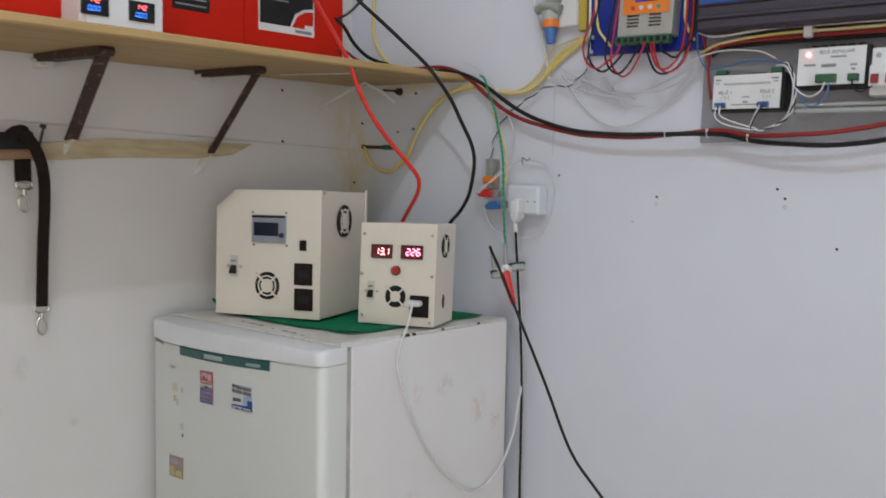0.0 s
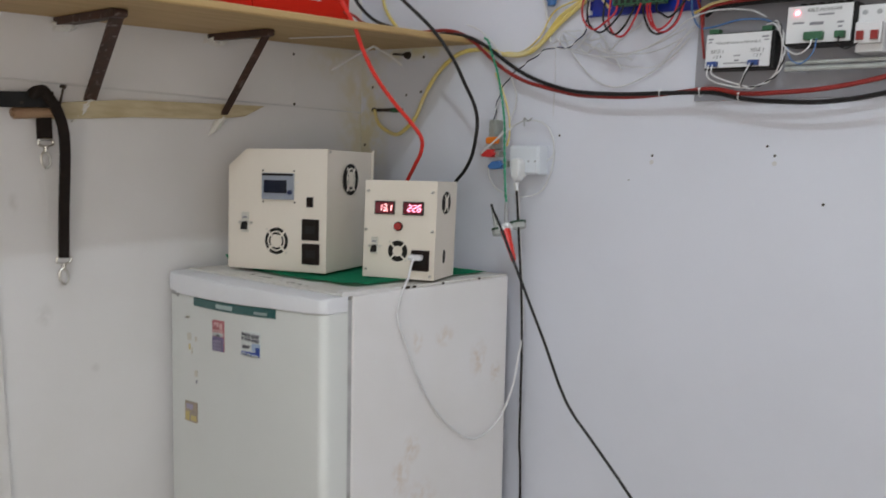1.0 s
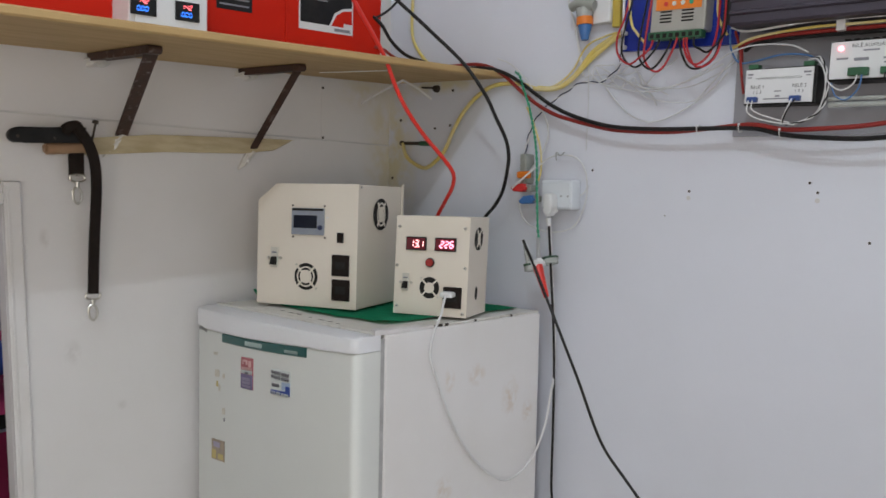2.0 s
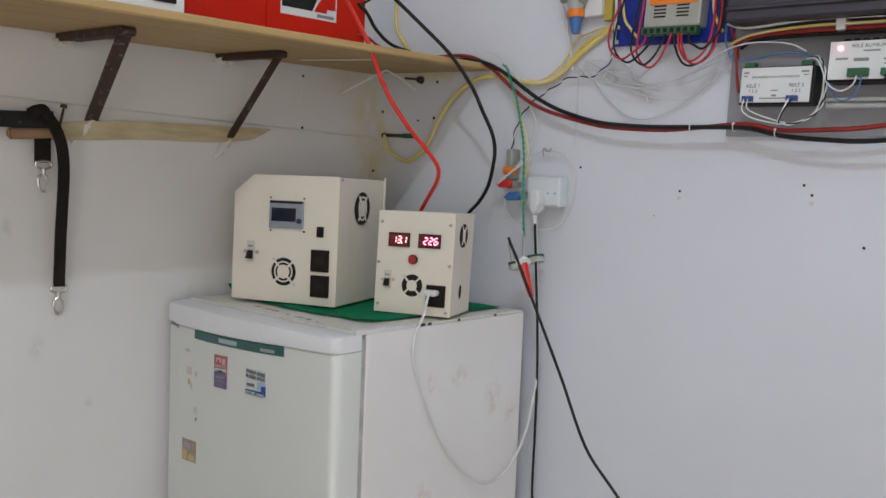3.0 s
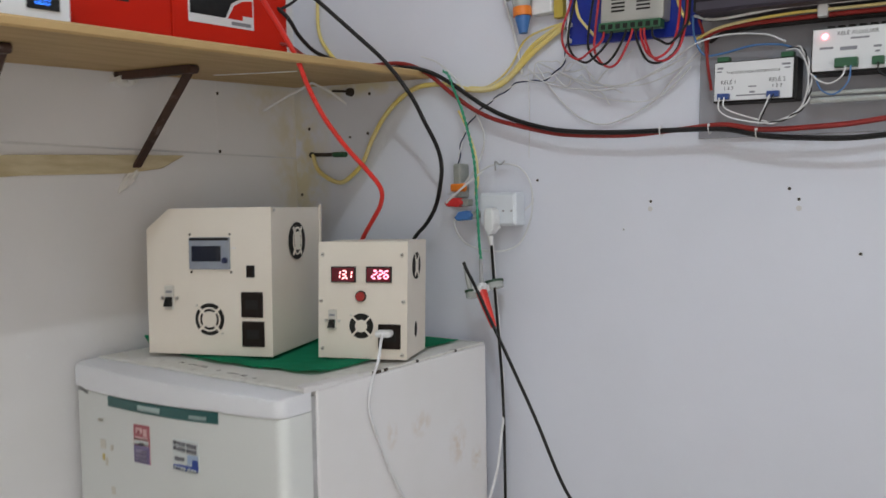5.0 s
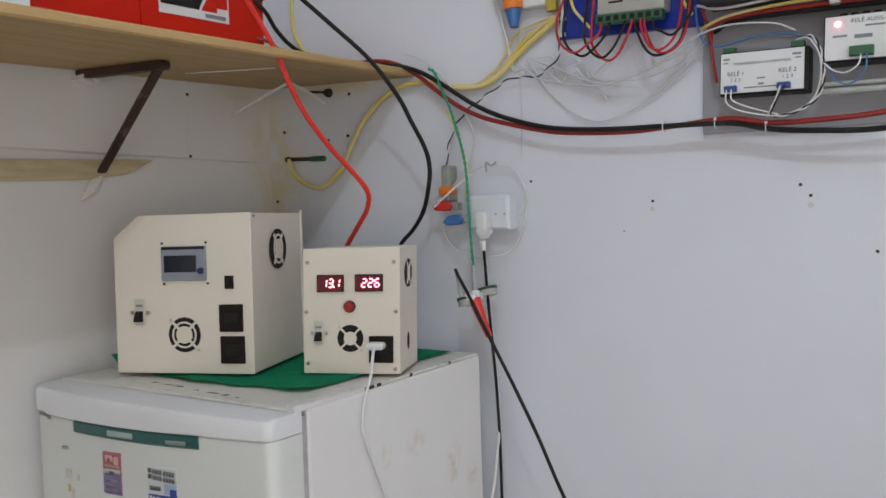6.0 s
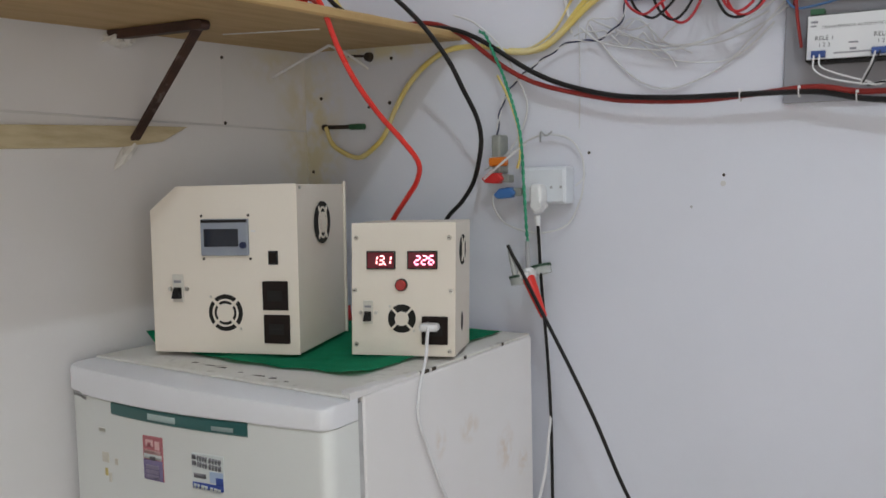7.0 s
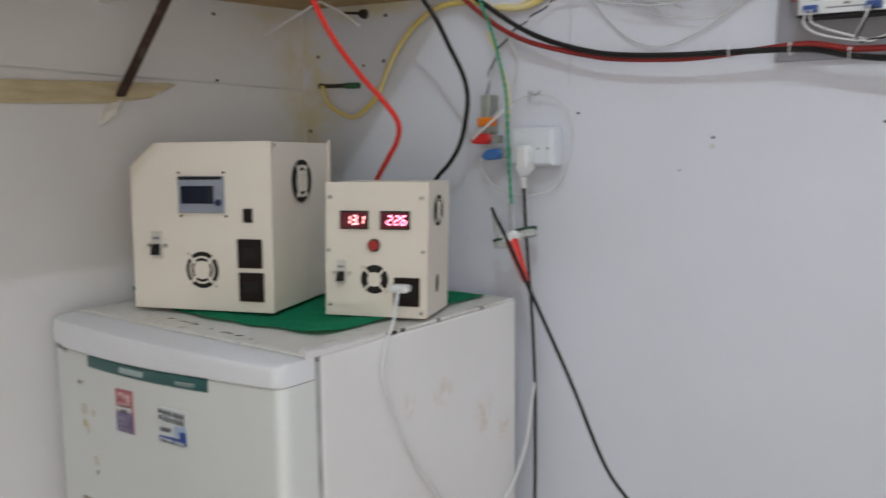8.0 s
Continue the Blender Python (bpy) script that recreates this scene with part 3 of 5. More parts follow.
# faces that look from the wall into the room
EASTF = Matrix(((0, -1, 0, 0), (1, 0, 0, 0), (0, 0, 1, 0), (0, 0, 0, 1)))   # x-z plates facing -y turn to face +x


def shelf_face(u, y, w):
    """Carries x-z drawings (facing -y) onto a face that looks from the wall into the room, at u from the wall."""
    return SH @ Matrix.Translation((u, y - 1.586, w)) @ EASTF


battery(1.20, 1.553, 0.30, 0.17, 0.215, "red plastic lead battery on the wooden shelf")
b1 = battery(1.575, 1.8948, 0.286, 0.17, 0.215, "red plastic lead battery with a small dark label")
b2 = battery(1.8955, 2.142, 0.288, 0.17, 0.215, "red plastic lead battery with a black and white label")
part("label", plate([(0, 0), (0.075, 0), (0.075, 0.05), (0, 0.05)], 0.0008, shelf_face(0.2865, 1.745, 0.076)), BLACK, b1, "dark grey printed label")
for k in range(3):
    part("print_bar", plate([(0.006, 0), (0.068, 0), (0.068, 0.003), (0.006, 0.003)], 0.0006, shelf_face(0.2870, 1.745, 0.084 + 0.011 * k)), INK_S, b1)
lab = part("label", plate([(0, 0), (0.137, 0), (0.137, 0.10), (0, 0.10)], 0.0008, shelf_face(0.2892, 1.925, 0.062)), WHITE, b2, "black and white printed label")
part("print_field", plate([(0.003, 0.014), (0.075, 0.014), (0.088, 0.040), (0.110, 0.052), (0.134, 0.056), (0.134, 0.098), (0.003, 0.098)], 0.0006,
                          shelf_face(0.2898, 1.925, 0.062)), BLACK, lab)
part("print_field", plate([(0.080, 0.014), (0.112, 0.014), (0.112, 0.022), (0.134, 0.022), (0.134, 0.050), (0.112, 0.047), (0.094, 0.037)], 0.0006,
                          shelf_face(0.2898, 1.925, 0.062)), RED_BAT, lab)
part("print_bar", plate([(0.088, 0.004), (0.130, 0.004), (0.130, 0.010), (0.088, 0.010)], 0.0006, shelf_face(0.2898, 1.925, 0.062)), INK_S, lab)
for k in range(3):
    part("print_bar", plate([(0.02, 0.060 + 0.011 * k), (0.07, 0.060 + 0.011 * k), (0.07, 0.063 + 0.011 * k), (0.02, 0.063 + 0.011 * k)], 0.0006,
                            shelf_face(0.2906, 1.925, 0.062)), INK_S, lab)

mb = thing("meter_box", None, "white plastic box with two lit volt and ampere meters", "meter")
part("housing", on_shelf(solid(0.285, 0.362, 1.549 - 1.586, 1.682 - 1.586, 0.0155, 0.115, 0.006)), WHITE, mb)
part("rim", on_shelf(solid(0.3622, 0.366, 1.556 - 1.586, 1.681 - 1.586, 0.018, 0.112, 0.0015)), WHITE, mb)
for y0 in (1.547, 1.6225):
    me_ = part("meter", plate([(0, 0), (0.043, 0), (0.043, 0.031), (0, 0.031)], 0.003, shelf_face(0.3692, y0, 0.031), 0.0008), BLACK, mb)
    bm = digits("14.2", 0.010, 0.0185, 0.0070, 0.0044, 0.0024, 0, 0.0013)
    bmesh.ops.transform(bm, matrix=shelf_face(0.3697, y0, 0.031), verts=bm.verts)
    part("volt_digits", bm, LED_RED, me_)
    bm = digits("0.00", 0.010, 0.0065, 0.0070, 0.0044, 0.0024, 0, 0.0013)
    bmesh.ops.transform(bm, matrix=shelf_face(0.3697, y0, 0.031), verts=bm.verts)
    part("ampere_digits", bm, LED_BLUE, me_)


# ---- wooden cleat, hanging knife and strap ----
single("wall_cleat", yz_bar([(1.60, 2.008), (1.79, 2.026), (1.98, 2.034), (2.06, 2.046), (2.115, 2.074), (2.05, 2.072), (1.90, 2.066), (1.76, 2.060), (1.60, 2.040)], WX, WX + 0.012),
       CLEAT, "weathered pale wooden cleat with a tapered end on the wall", "cleat")
bm = rod(bmesh.new(), (WX + 0.022, 1.541, 2.017), (WX + 0.022, 1.625, 2.025), 0.0115, 0.0115, 16)
bmesh.ops.bevel(bm, geom=[e for e in bm.edges if len(e.link_faces) == 2 and max(len(f.verts) for f in e.link_faces) > 4], offset=0.004, segments=2, affect="EDGES")
single("wooden_peg", bm, PEG, "brown rounded wooden peg below the knife handle", "peg", smooth=True)
scr = thing("cleat_screw", None, "dark screw standing up from the wooden cleat", "screw")
part("shank", rod(bmesh.new(), (-1.776, 1.628, 2.030), (-1.772, 1.636, 2.073), 0.0022), IRON, scr)
part("head", rod(bmesh.new(), (-1.7745, 1.6355, 2.071), (-1.7735, 1.6365, 2.078), 0.0065, 0.005), IRON, scr)
kn = thing("hanging_knife", None, "black riveted knife handle hung sideways on the wall", "knife")
part("handle", yz_bar([(1.474, 2.032), (1.479, 2.026), (1.490, 2.024), (1.505, 2.028), (1.545, 2.027), (1.612, 2.031), (1.612, 2.062), (1.545, 2.056), (1.490, 2.053), (1.478, 2.048), (1.473, 2.040)],
                      -1.772, -1.756, 0.003), BLACK, kn)
for y in (1.489, 1.553):
    part("rivet", rod(bmesh.new(), (-1.757, y, 2.036), (-1.7553, y, 2.036), 0.0028), IRON, kn)
sp = thing("snap_strap", None, "dark brown webbing strap with metal snap hooks", "strap")


def ribbon(points, wide, thick):
    bm = bmesh.new()
    path = spline(points, 8)
    last = None
    for i, p in enumerate(path):
        d = (path[min(i + 1, len(path) - 1)] - path[max(i - 1, 0)]).normalized()
        side = d.cross(Vector((1, 0, 0)))
        side = side.normalized()
        nrm = side.cross(d)
        row = [bm.verts.new(p + side * a * wide / 2 + nrm * b * thick / 2) for a, b in ((-1, -1), (1, -1), (1, 1), (-1, 1))]
        if last:
            for k in range(4):
                bm.faces.new((last[k], last[(k + 1) % 4], row[(k + 1) % 4], row[k]))
        else:
            bm.faces.new(row[::-1])
        last = row
    bm.faces.new(last)
    return bm


part("long_band", ribbon([(-1.758, 1.570, 2.052), (-1.750, 1.582, 2.060), (-1.746, 1.598, 2.048), (-1.748, 1.614, 2.024), (-1.753, 1.626, 1.990), (-1.764, 1.633, 1.94), (-1.772, 1.632, 1.84), (-1.774, 1.630, 1.738)], 0.020, 0.005), STRAP, sp)
part("knot", tube([(-1.752, 1.571, 2.047), (-1.744, 1.578, 2.060), (-1.742, 1.588, 2.062), (-1.748, 1.600, 2.046)], 0.0085, 10), STRAP, sp, smooth=True)
part("short_band", ribbon([(-1.776, 1.599, 2.035), (-1.777, 1.600, 2.00), (-1.778, 1.601, 1.968)], 0.028, 0.005), STRAP, sp)
for y, z in ((1.630, 1.738), (1.601, 1.968)):
    hk = part("snap_hook", tube([(-1.775, y - 0.013, z + 0.001), (-1.775, y - 0.013, z - 0.008), (-1.775, y, z - 0.012), (-1.775, y + 0.013, z - 0.008), (-1.775, y + 0.013, z + 0.001), (-1.775, y, z + 0.003), (-1.775, y - 0.013, z + 0.001)], 0.0022, 6, 5), SILVER, sp, smooth=True)
    part("swivel", rod(bmesh.new(), (-1.775, y, z - 0.011), (-1.775, y, z - 0.022), 0.004), SILVER, hk)
    part("gate", tube([(-1.775, y, z - 0.020), (-1.775, y - 0.008, z - 0.028), (-1.775, y - 0.007, z - 0.045), (-1.775, y + 0.001, z - 0.053), (-1.775, y + 0.008, z - 0.044), (-1.775, y + 0.007, z - 0.030), (-1.775, y, z - 0.021)], 0.0024, 6, 5), SILVER, hk, smooth=True)


# ---- refrigerator ----
FX0, FX1, FY0, FY1, FT = -1.773, -1.238, 1.921, 2.378, 1.697
DOOR_BACK = 1.9095
fr = thing("refrigerator", None, "white single-door refrigerator with stickers and rust stains", "refrigerator")
part("body", solid(FX0, FX1, FY0, FY1, 0.03, FT - 0.0008, 0.004), ENAMEL_SIDE, fr)
part("top_lid", solid(FX0 + 0.006, FX1 - 0.012, 1.9062, FY1 - 0.004, FT - 0.0005, FT + 0.0028, 0.001), TOP_W, fr, "yellowed worn top lid")
part("edge_lip", solid(FX1 - 0.0118, FX1 - 0.001, 1.8970, FY1 - 0.004, FT - 0.0005, FT + 0.0036, 0.0016, seg=3), LIP_W, fr, "chipped white plastic lip")
part("front_lip", solid(FX0 + 0.006, FX1 - 0.012, 1.8965, 1.9060, FT - 0.0005, FT + 0.0034, 0.0016, seg=3), LIP_W, fr, "chipped white plastic lip")
bm = bmesh.new()
rows = []
for i in range(13):
    k = i / 12
    y, wide, lift = 1.896 + 0.145 * k, 0.019 - 0.010 * k, 0.0075 - 0.004 * k + 0.0012 * math.sin(i * 1.7)
    rows.append([bm.verts.new(q) for q in ((FX1 - 0.0005, y, FT - 0.001), (FX1 - 0.0008, y, FT + lift - 0.001), (FX1 - 0.002, y, FT + lift), (FX1 - wide, y + 0.006, FT + lift + 0.0008), (FX1 - wide - 0.001, y + 0.006, FT + 0.003))])
for a, b in zip(rows, rows[1:]):
    for k in range(5):
        bm.faces.new((a[k], a[(k + 1) % 5], b[(k + 1) % 5], b[k]))
bm.faces.new(rows[0])
bm.faces.new(rows[-1][::-1])
part("loose_trim", bm, TRIM, fr, "loose white trim strip lifted at the corner")
for x, y, length, deep in ((-1.585, 1.936, 0.012, 0.003), (-1.553, 1.934, 0.022, 0.0022), (-1.520, 1.931, 0.014, 0.0035), (-1.470, 1.925, 0.008, 0.002), (-1.440, 1.922, 0.026, 0.0025),
                           (-1.405, 1.919, 0.012, 0.004), (-1.372, 1.916, 0.007, 0.002)):
    part("chip", plate([(0, 0), (length * 0.6, 0.0004), (length, deep * 0.4), (length * 0.8, deep), (length * 0.25, deep * 0.8)], 0.0008,
                       Matrix(((1, 0, 0, x), (0, 0, 2.2, y), (0, 1, 0, FT + 0.0023), (0, 0, 0, 1)))), IRON, fr, "dark chip in the lid")
for y, length in ((2.046, 0.022), (2.075, 0.010), (2.160, 0.007), (2.275, 0.006)):
    part("chip", solid(FX1 - 0.0034, FX1 - 0.0004, y, y + length, FT - 0.001, FT + 0.0039, 0.0006, seg=1), IRON, fr, "dark chip in the edge")
part("gasket", solid(FX0 + 0.008, FX1 - 0.002, DOOR_BACK + 0.0002, FY0 - 0.0003, 0.06, FT - 0.008, 0.001), RUBBER, fr)
for x in (FX0 + 0.05, FX1 - 0.05):
    part("foot", rod(bmesh.new(), (x, 2.0, 0), (x, 2.0, 0.031), 0.02), BLACK, fr)
    part("foot", rod(bmesh.new(), (x, 2.35, 0), (x, 2.35, 0.031), 0.02), BLACK, fr)
XM = (FX0 + FX1) / 2
HW = (FX1 - FX0) / 2


def door_y(x, extra=0.0):
    """The bowed front of the door."""
    u = min(1.0, abs(x - XM) / HW)
    round_ = 0.0 if u < 0.95 else 0.016 * (1 - math.sqrt(max(0.0, 1 - ((u - 0.95) / 0.05) ** 2)))
    return 1.840 + 0.014 * u * u + round_ - extra


def cap_low(x):
    u = (x - XM) / HW
    return 1.6575 + 0.0100 * u + 0.006 * u * u - (0.010 * (u - 0.5) if u > 0.5 else 0) + (0.003 if u < -0.86 else 0)


def front_skin(z_low, z_top, extra, x0=FX0, x1=FX1, back=DOOR_BACK, n=44, crown=0.0):
    """A slab with the door's bowed front between two height curves."""
    bm = bmesh.new()
    rows = []
    for i in range(n + 1):
        x = x0 + (x1 - x0) * i / n
        x = XM + HW * math.sin(math.pi / 2 * (x - XM) / HW) if x1 - x0 > 0.5 else x
        yf = door_y(x, extra)
        zl, zt = z_low(x), z_top(x)
        prof = [(back, zl), (yf + 0.002, zl), (yf, zl + 0.002)] + [(yf, zl + (zt - zl - 0.01) * k) for k in (0.5,)] 
        if crown:
            prof += [(yf, zt - crown), (yf + 0.3 * crown, zt - 0.3 * crown), (yf + crown, zt)]
        else:
            prof += [(yf, zt - 0.002), (yf + 0.002, zt)]
        prof += [(back, zt)]
        rows.append([bm.verts.new((x, y, z)) for y, z in prof])
    k = len(rows[0])
    for a, b in zip(rows, rows[1:]):
        for i in range(k):
            bm.faces.new((a[i], a[(i + 1) % k], b[(i + 1) % k], b[i]))
    bm.faces.new(rows[0])
    bm.faces.new(rows[-1][::-1])
    return bm


dr = part("door", front_skin(lambda x: 0.10, lambda x: cap_low(x) - 0.001, 0.0), DOOR_W, fr, smooth=True)
part("cap", front_skin(cap_low, lambda x: FT - 0.0009, 0.004, crown=0.008), CAP_W, dr, "bluish white moulded door cap", smooth=True)
part("badge_strip", front_skin(lambda x: cap_low(x) - 0.0195, lambda x: cap_low(x) - 0.0012, 0.0022, -1.651, -1.365, back=1.866, n=16), TEAL, dr, "dark teal badge strip", smooth=True)
part("badge_mark", front_skin(lambda x: cap_low(x) - 0.0150, lambda x: cap_low(x) - 0.0045, 0.0028, -1.560, -1.500, back=1.853, n=6), BADGE, dr)
part("badge_mark", front_skin(lambda x: cap_low(x) - 0.0115, lambda x: cap_low(x) - 0.0090, 0.0028, -1.428, -1.388, back=1.853, n=4), BADGE, dr)
# grey strip laid on the door for the shade in the handle gap
part("handle_gap", front_skin(lambda x: cap_low(x) - 0.0055, lambda x: cap_low(x) - 0.0012, 0.0006, -1.768, -1.722, back=1.88, n=6), RUBBER, dr)


def sticker(name, x0, x1, z0, z1, material, lift=0.0012, lean=0.0, owner=None):
    lo = lambda x: z0 + lean * (x - x0)
    hi = lambda x: z1 + lean * (x - x0)
    return part(name, front_skin(lo, hi, lift, x0, x1, back=door_y((x0 + x1) / 2) + 0.006, n=4), material, owner or dr)


s1 = sticker("sticker", -1.576, -1.532, 1.552, 1.617, ST_RED, lean=0.05)
sticker("print_field", -1.5755, -1.5325, 1.5525, 1.584, ST_VIOLET, 0.0018, 0.05, s1)
sticker("print_field", -1.574, -1.534, 1.585, 1.5925, PALE, 0.0018, 0.05, s1)
sticker("print_bar", -1.560, -1.548, 1.587, 1.590, INK_S, 0.0023, 0.05, s1)
sticker("print_field", -1.569, -1.552, 1.601, 1.613, ST_PINK, 0.0018, 0.05, s1)
sticker("print_bar", -1.564, -1.557, 1.6045, 1.6095, ST_RED, 0.0023, 0.05, s1)
sticker("print_bar", -1.548, -1.538, 1.598, 1.613, ST_PINK, 0.0018, 0.05, s1)
sticker("print_bar", -1.572, -1.536, 1.595, 1.597, ST_PINK, 0.0018, 0.05, s1)
for k in range(3):
    sticker("print_bar", -1.570, -1.540, 1.560 + 0.007 * k, 1.5625 + 0.007 * k, ST_LILAC, 0.0023, 0.05, s1)
s2 = sticker("sticker", -1.471, -1.410, 1.561, 1.610, PALE, lean=0.06)
sticker("print_field", -1.436, -1.411, 1.572, 1.590, ST_SKY, 0.0018, 0.06, s2)
sticker("print_field", -1.424, -1.411, 1.571, 1.584, ST_BLUE, 0.0021, 0.06, s2)
sticker("print_field", -1.470, -1.411, 1.5615, 1.571, ST_BLUE, 0.0018, 0.06, s2)
for k, (wide, gap) in enumerate(((0.005, 0), (0.004, 0), (0.006, 0), (0.005, 0.004), (0.005, 0), (0.006, 0), (0.005, 0))):
    x0 = -1.467 + 0.0072 * k + (0.003 if k > 3 else 0)
    sticker("print_bar", x0, x0 + wide, 1.5636, 1.5690, PALE, 0.0025, 0.06, s2)
for z0 in (1.6020, 1.5935):
    for x0, x1 in ((-1.4690, -1.4620), (-1.4590, -1.4560), (-1.4545, -1.4505), (-1.4490, -1.4455), (-1.4440, -1.4400), (-1.4365, -1.4320), (-1.4305, -1.4265), (-1.4250, -1.4205), (-1.4190, -1.4140)):
        sticker("print_bar", x0, x1, z0 + (0.002 if x0 < -1.465 else 0), z0 + 0.0058, INK_S, 0.0023, 0.06, s2)
sticker("print_bar", -1.467, -1.444, 1.5800, 1.5815, INK_S, 0.0018, 0.06, s2)
s3 = sticker("sticker", -1.697, -1.641, 1.378, 1.424, ST_TAN, lean=0.08)
sticker("print_field", -1.694, -1.676, 1.380, 1.402, ST_YEL, 0.0018, 0.08, s3)
sticker("print_field", -1.668, -1.646, 1.384, 1.398, ST_YEL, 0.0018, 0.08, s3)
sticker("print_field", -1.688, -1.660, 1.406, 1.420, ST_LILAC, 0.0018, 0.08, s3)
for x0, x1, z0, z1, m_ in ((-1.684, -1.666, 1.556, 1.574, GHOST), (-1.678, -1.671, 1.536, 1.550, ST_YEL), (-1.668, -1.661, 1.528, 1.545, GHOST), (-1.650, -1.642, 1.558, 1.570, GHOST),
                           (-1.690, -1.672, 1.606, 1.610, GHOST), (-1.652, -1.640, 1.482, 1.498, GHOST), (-1.646, -1.641, 1.470, 1.478, INK_S)):
    sticker("residue", x0, x1, z0, z1, m_, 0.0008, 0.06)

# green felt
bm = bmesh.new()
NX, NY = 30, 26
A, B, C, D = (Vector(p) for p in ((-1.766, 1.988, 0), (-1.299, 1.976, 0), (-1.284, 2.356, 0), (-1.766, 2.36, 0)))
grid = []
for j in range(NY + 1):
    for i in range(NX + 1):
        u, v = i / NX, j / NY
        p = (A * (1 - u) + B * u) * (1 - v) + (D * (1 - u) + C * u) * v
        p.y += (0.0045 * math.sin(u * 9) + 0.003 * math.sin(u * 31 + 1) - 0.014 * math.sin(math.pi * u)) * (1 - v)
        rim = min(v, 1 - v, u, 1 - u)
        p.z = FT + 0.0048 + (0.0035 * (0.5 + 0.5 * noise.noise((u * 9, v * 9, 1))) + (0.006 * max(0, noise.noise((u * 5, v * 5, 7))) if rim < 0.08 else 0)) * (1 if rim < 0.12 else 0.3)
        p.z += 0.021 * max(0.0, 1 - u / 0.09) ** 2 * max(0.0, 1 - v / 0.7) + 0.006 * max(0.0, 1 - (1 - u) / 0.08) * max(0.0, 1 - v / 0.08)
        grid.append(bm.verts.new(p))
for j in range(NY):
    for i in range(NX):
        k = j * (NX + 1) + i
        bm.faces.new((grid[k], grid[k + 1], grid[k + NX + 2], grid[k + NX + 1]))
bmesh.ops.solidify(bm, geom=bm.faces[:], thickness=-0.0025)
single("felt_cloth", bm, FELT, "green felt cloth spread on the refrigerator top", "cloth", smooth=True)


# ---- inverter boxes ----
def grille(owner, m, r, dark, spokes=4):
    g = part("fan_grille", rod(bmesh.new(), m @ Vector((0, 0, -0.0004)), m @ Vector((0, 0, 0.0006)), r, seg=32), HOLE, owner)
    bm = bmesh.new()
    ring(bm, m, 0, r * 0.50, 0.002, seg=28)
    part("hub", bm, CREAM, g)
    bm = bmesh.new()
    for k in range(spokes):
        mm = m @ Matrix.Rotation(radians(45 + 360 / spokes * k), 4, "Z")
        box(bm, r * 0.48, r * 1.02, -r * 0.075, r * 0.075, 0.0004, 0.002, m=mm)
    part("spoke", bm, CREAM, g)
    if dark:
        bm = bmesh.new()
        ring(bm, m, r * 0.66, r * 0.76, 0.0018, seg=28)
        part("guard_ring", bm, CREAM, g)
    for s in (-1, 1):
        part("screw", rod(bmesh.new(), m @ Vector((s * r * 0.86, s * -r * 0.86, 0)), m @ Vector((s * r * 0.86, s * -r * 0.86, 0.0015)), 0.002, 0.0016, 10), SILVER, g)
    return g


def front_at(x, z):
    """A frame on a box's front: x right, y up, z out towards the viewer."""
    return Matrix(((1, 0, 0, x), (0, 0, -1, 0), (0, 1, 0, z), (0, 0, 0, 1)))


def side_at(w, y, z):
    """A frame on a box's right side."""
    return Matrix(((0, 0, 1, w), (1, 0, 0, y), (0, 1, 0, z), (0, 0, 0, 1)))


def panel_breaker(owner, x, z, s):
    p = part("breaker", solid(x - 0.009 * s, x + 0.009 * s, -0.003, 0, z - 0.021 * s, z + 0.022 * s, 0.0008), BREAKER, owner)
    part("toggle", plate([(x - 0.0075 * s, z - 0.015 * s), (x + 0.0075 * s, z - 0.015 * s), (x + 0.0035 * s, z - 0.004 * s), (x + 0.003 * s, z + 0.001 * s), (x - 0.003 * s, z + 0.001 * s), (x - 0.0035 * s, z - 0.004 * s)], 0.008, Matrix.Translation((0, -0.011, 0)), 0.0008), BLACK, p)
    part("toggle_slot", solid(x - 0.0065 * s, x + 0.0065 * s, -0.0036, -0.003, z - 0.014 * s, z + 0.002 * s), HOLE, p)
    part("print_bar", solid(x - 0.006 * s, x + 0.006 * s, -0.0035, -0.003, z + 0.009 * s, z + 0.013 * s), INK_S, p)
    for d in (-1, 1):
        part("screw", rod(bmesh.new(), (x + d * 0.0145 * s, -0.0001, z - 0.0005), (x + d * 0.0145 * s, -0.0025, z - 0.0005), 0.0036 * s, 0.003 * s, 12), SILVER, p)


def flush_screw(owner, x, z, r=0.0036):
    s = part("screw", rod(bmesh.new(), (x, 0, z), (x, -0.0022, z), r, r * 0.75, 12), SILVER, owner)
    part("slot", solid(x - r * 0.6, x + r * 0.6, -0.0026, -0.0022, z - 0.0005, z + 0.0005), IRON, s)


def socket(owner, x0, x1, z0, z1):
    s = part("socket", solid(x0, x1, -0.0035, 0, z0, z1, 0.0012), DARK, owner)
    cx, cz = (x0 + x1) / 2, (z0 + z1) / 2
    part("recess", solid(cx - 0.012, cx + 0.012, -0.0040, -0.0034, cz - 0.008, cz + 0.008, 0.0002), HOLE, s)
    for d in (-0.006, 0, 0.006):
        part("contact", rod(bmesh.new(), (cx + d, -0.0039, cz), (cx + d, -0.0043, cz), 0.0012, seg=8), BLACK, s)
    return s


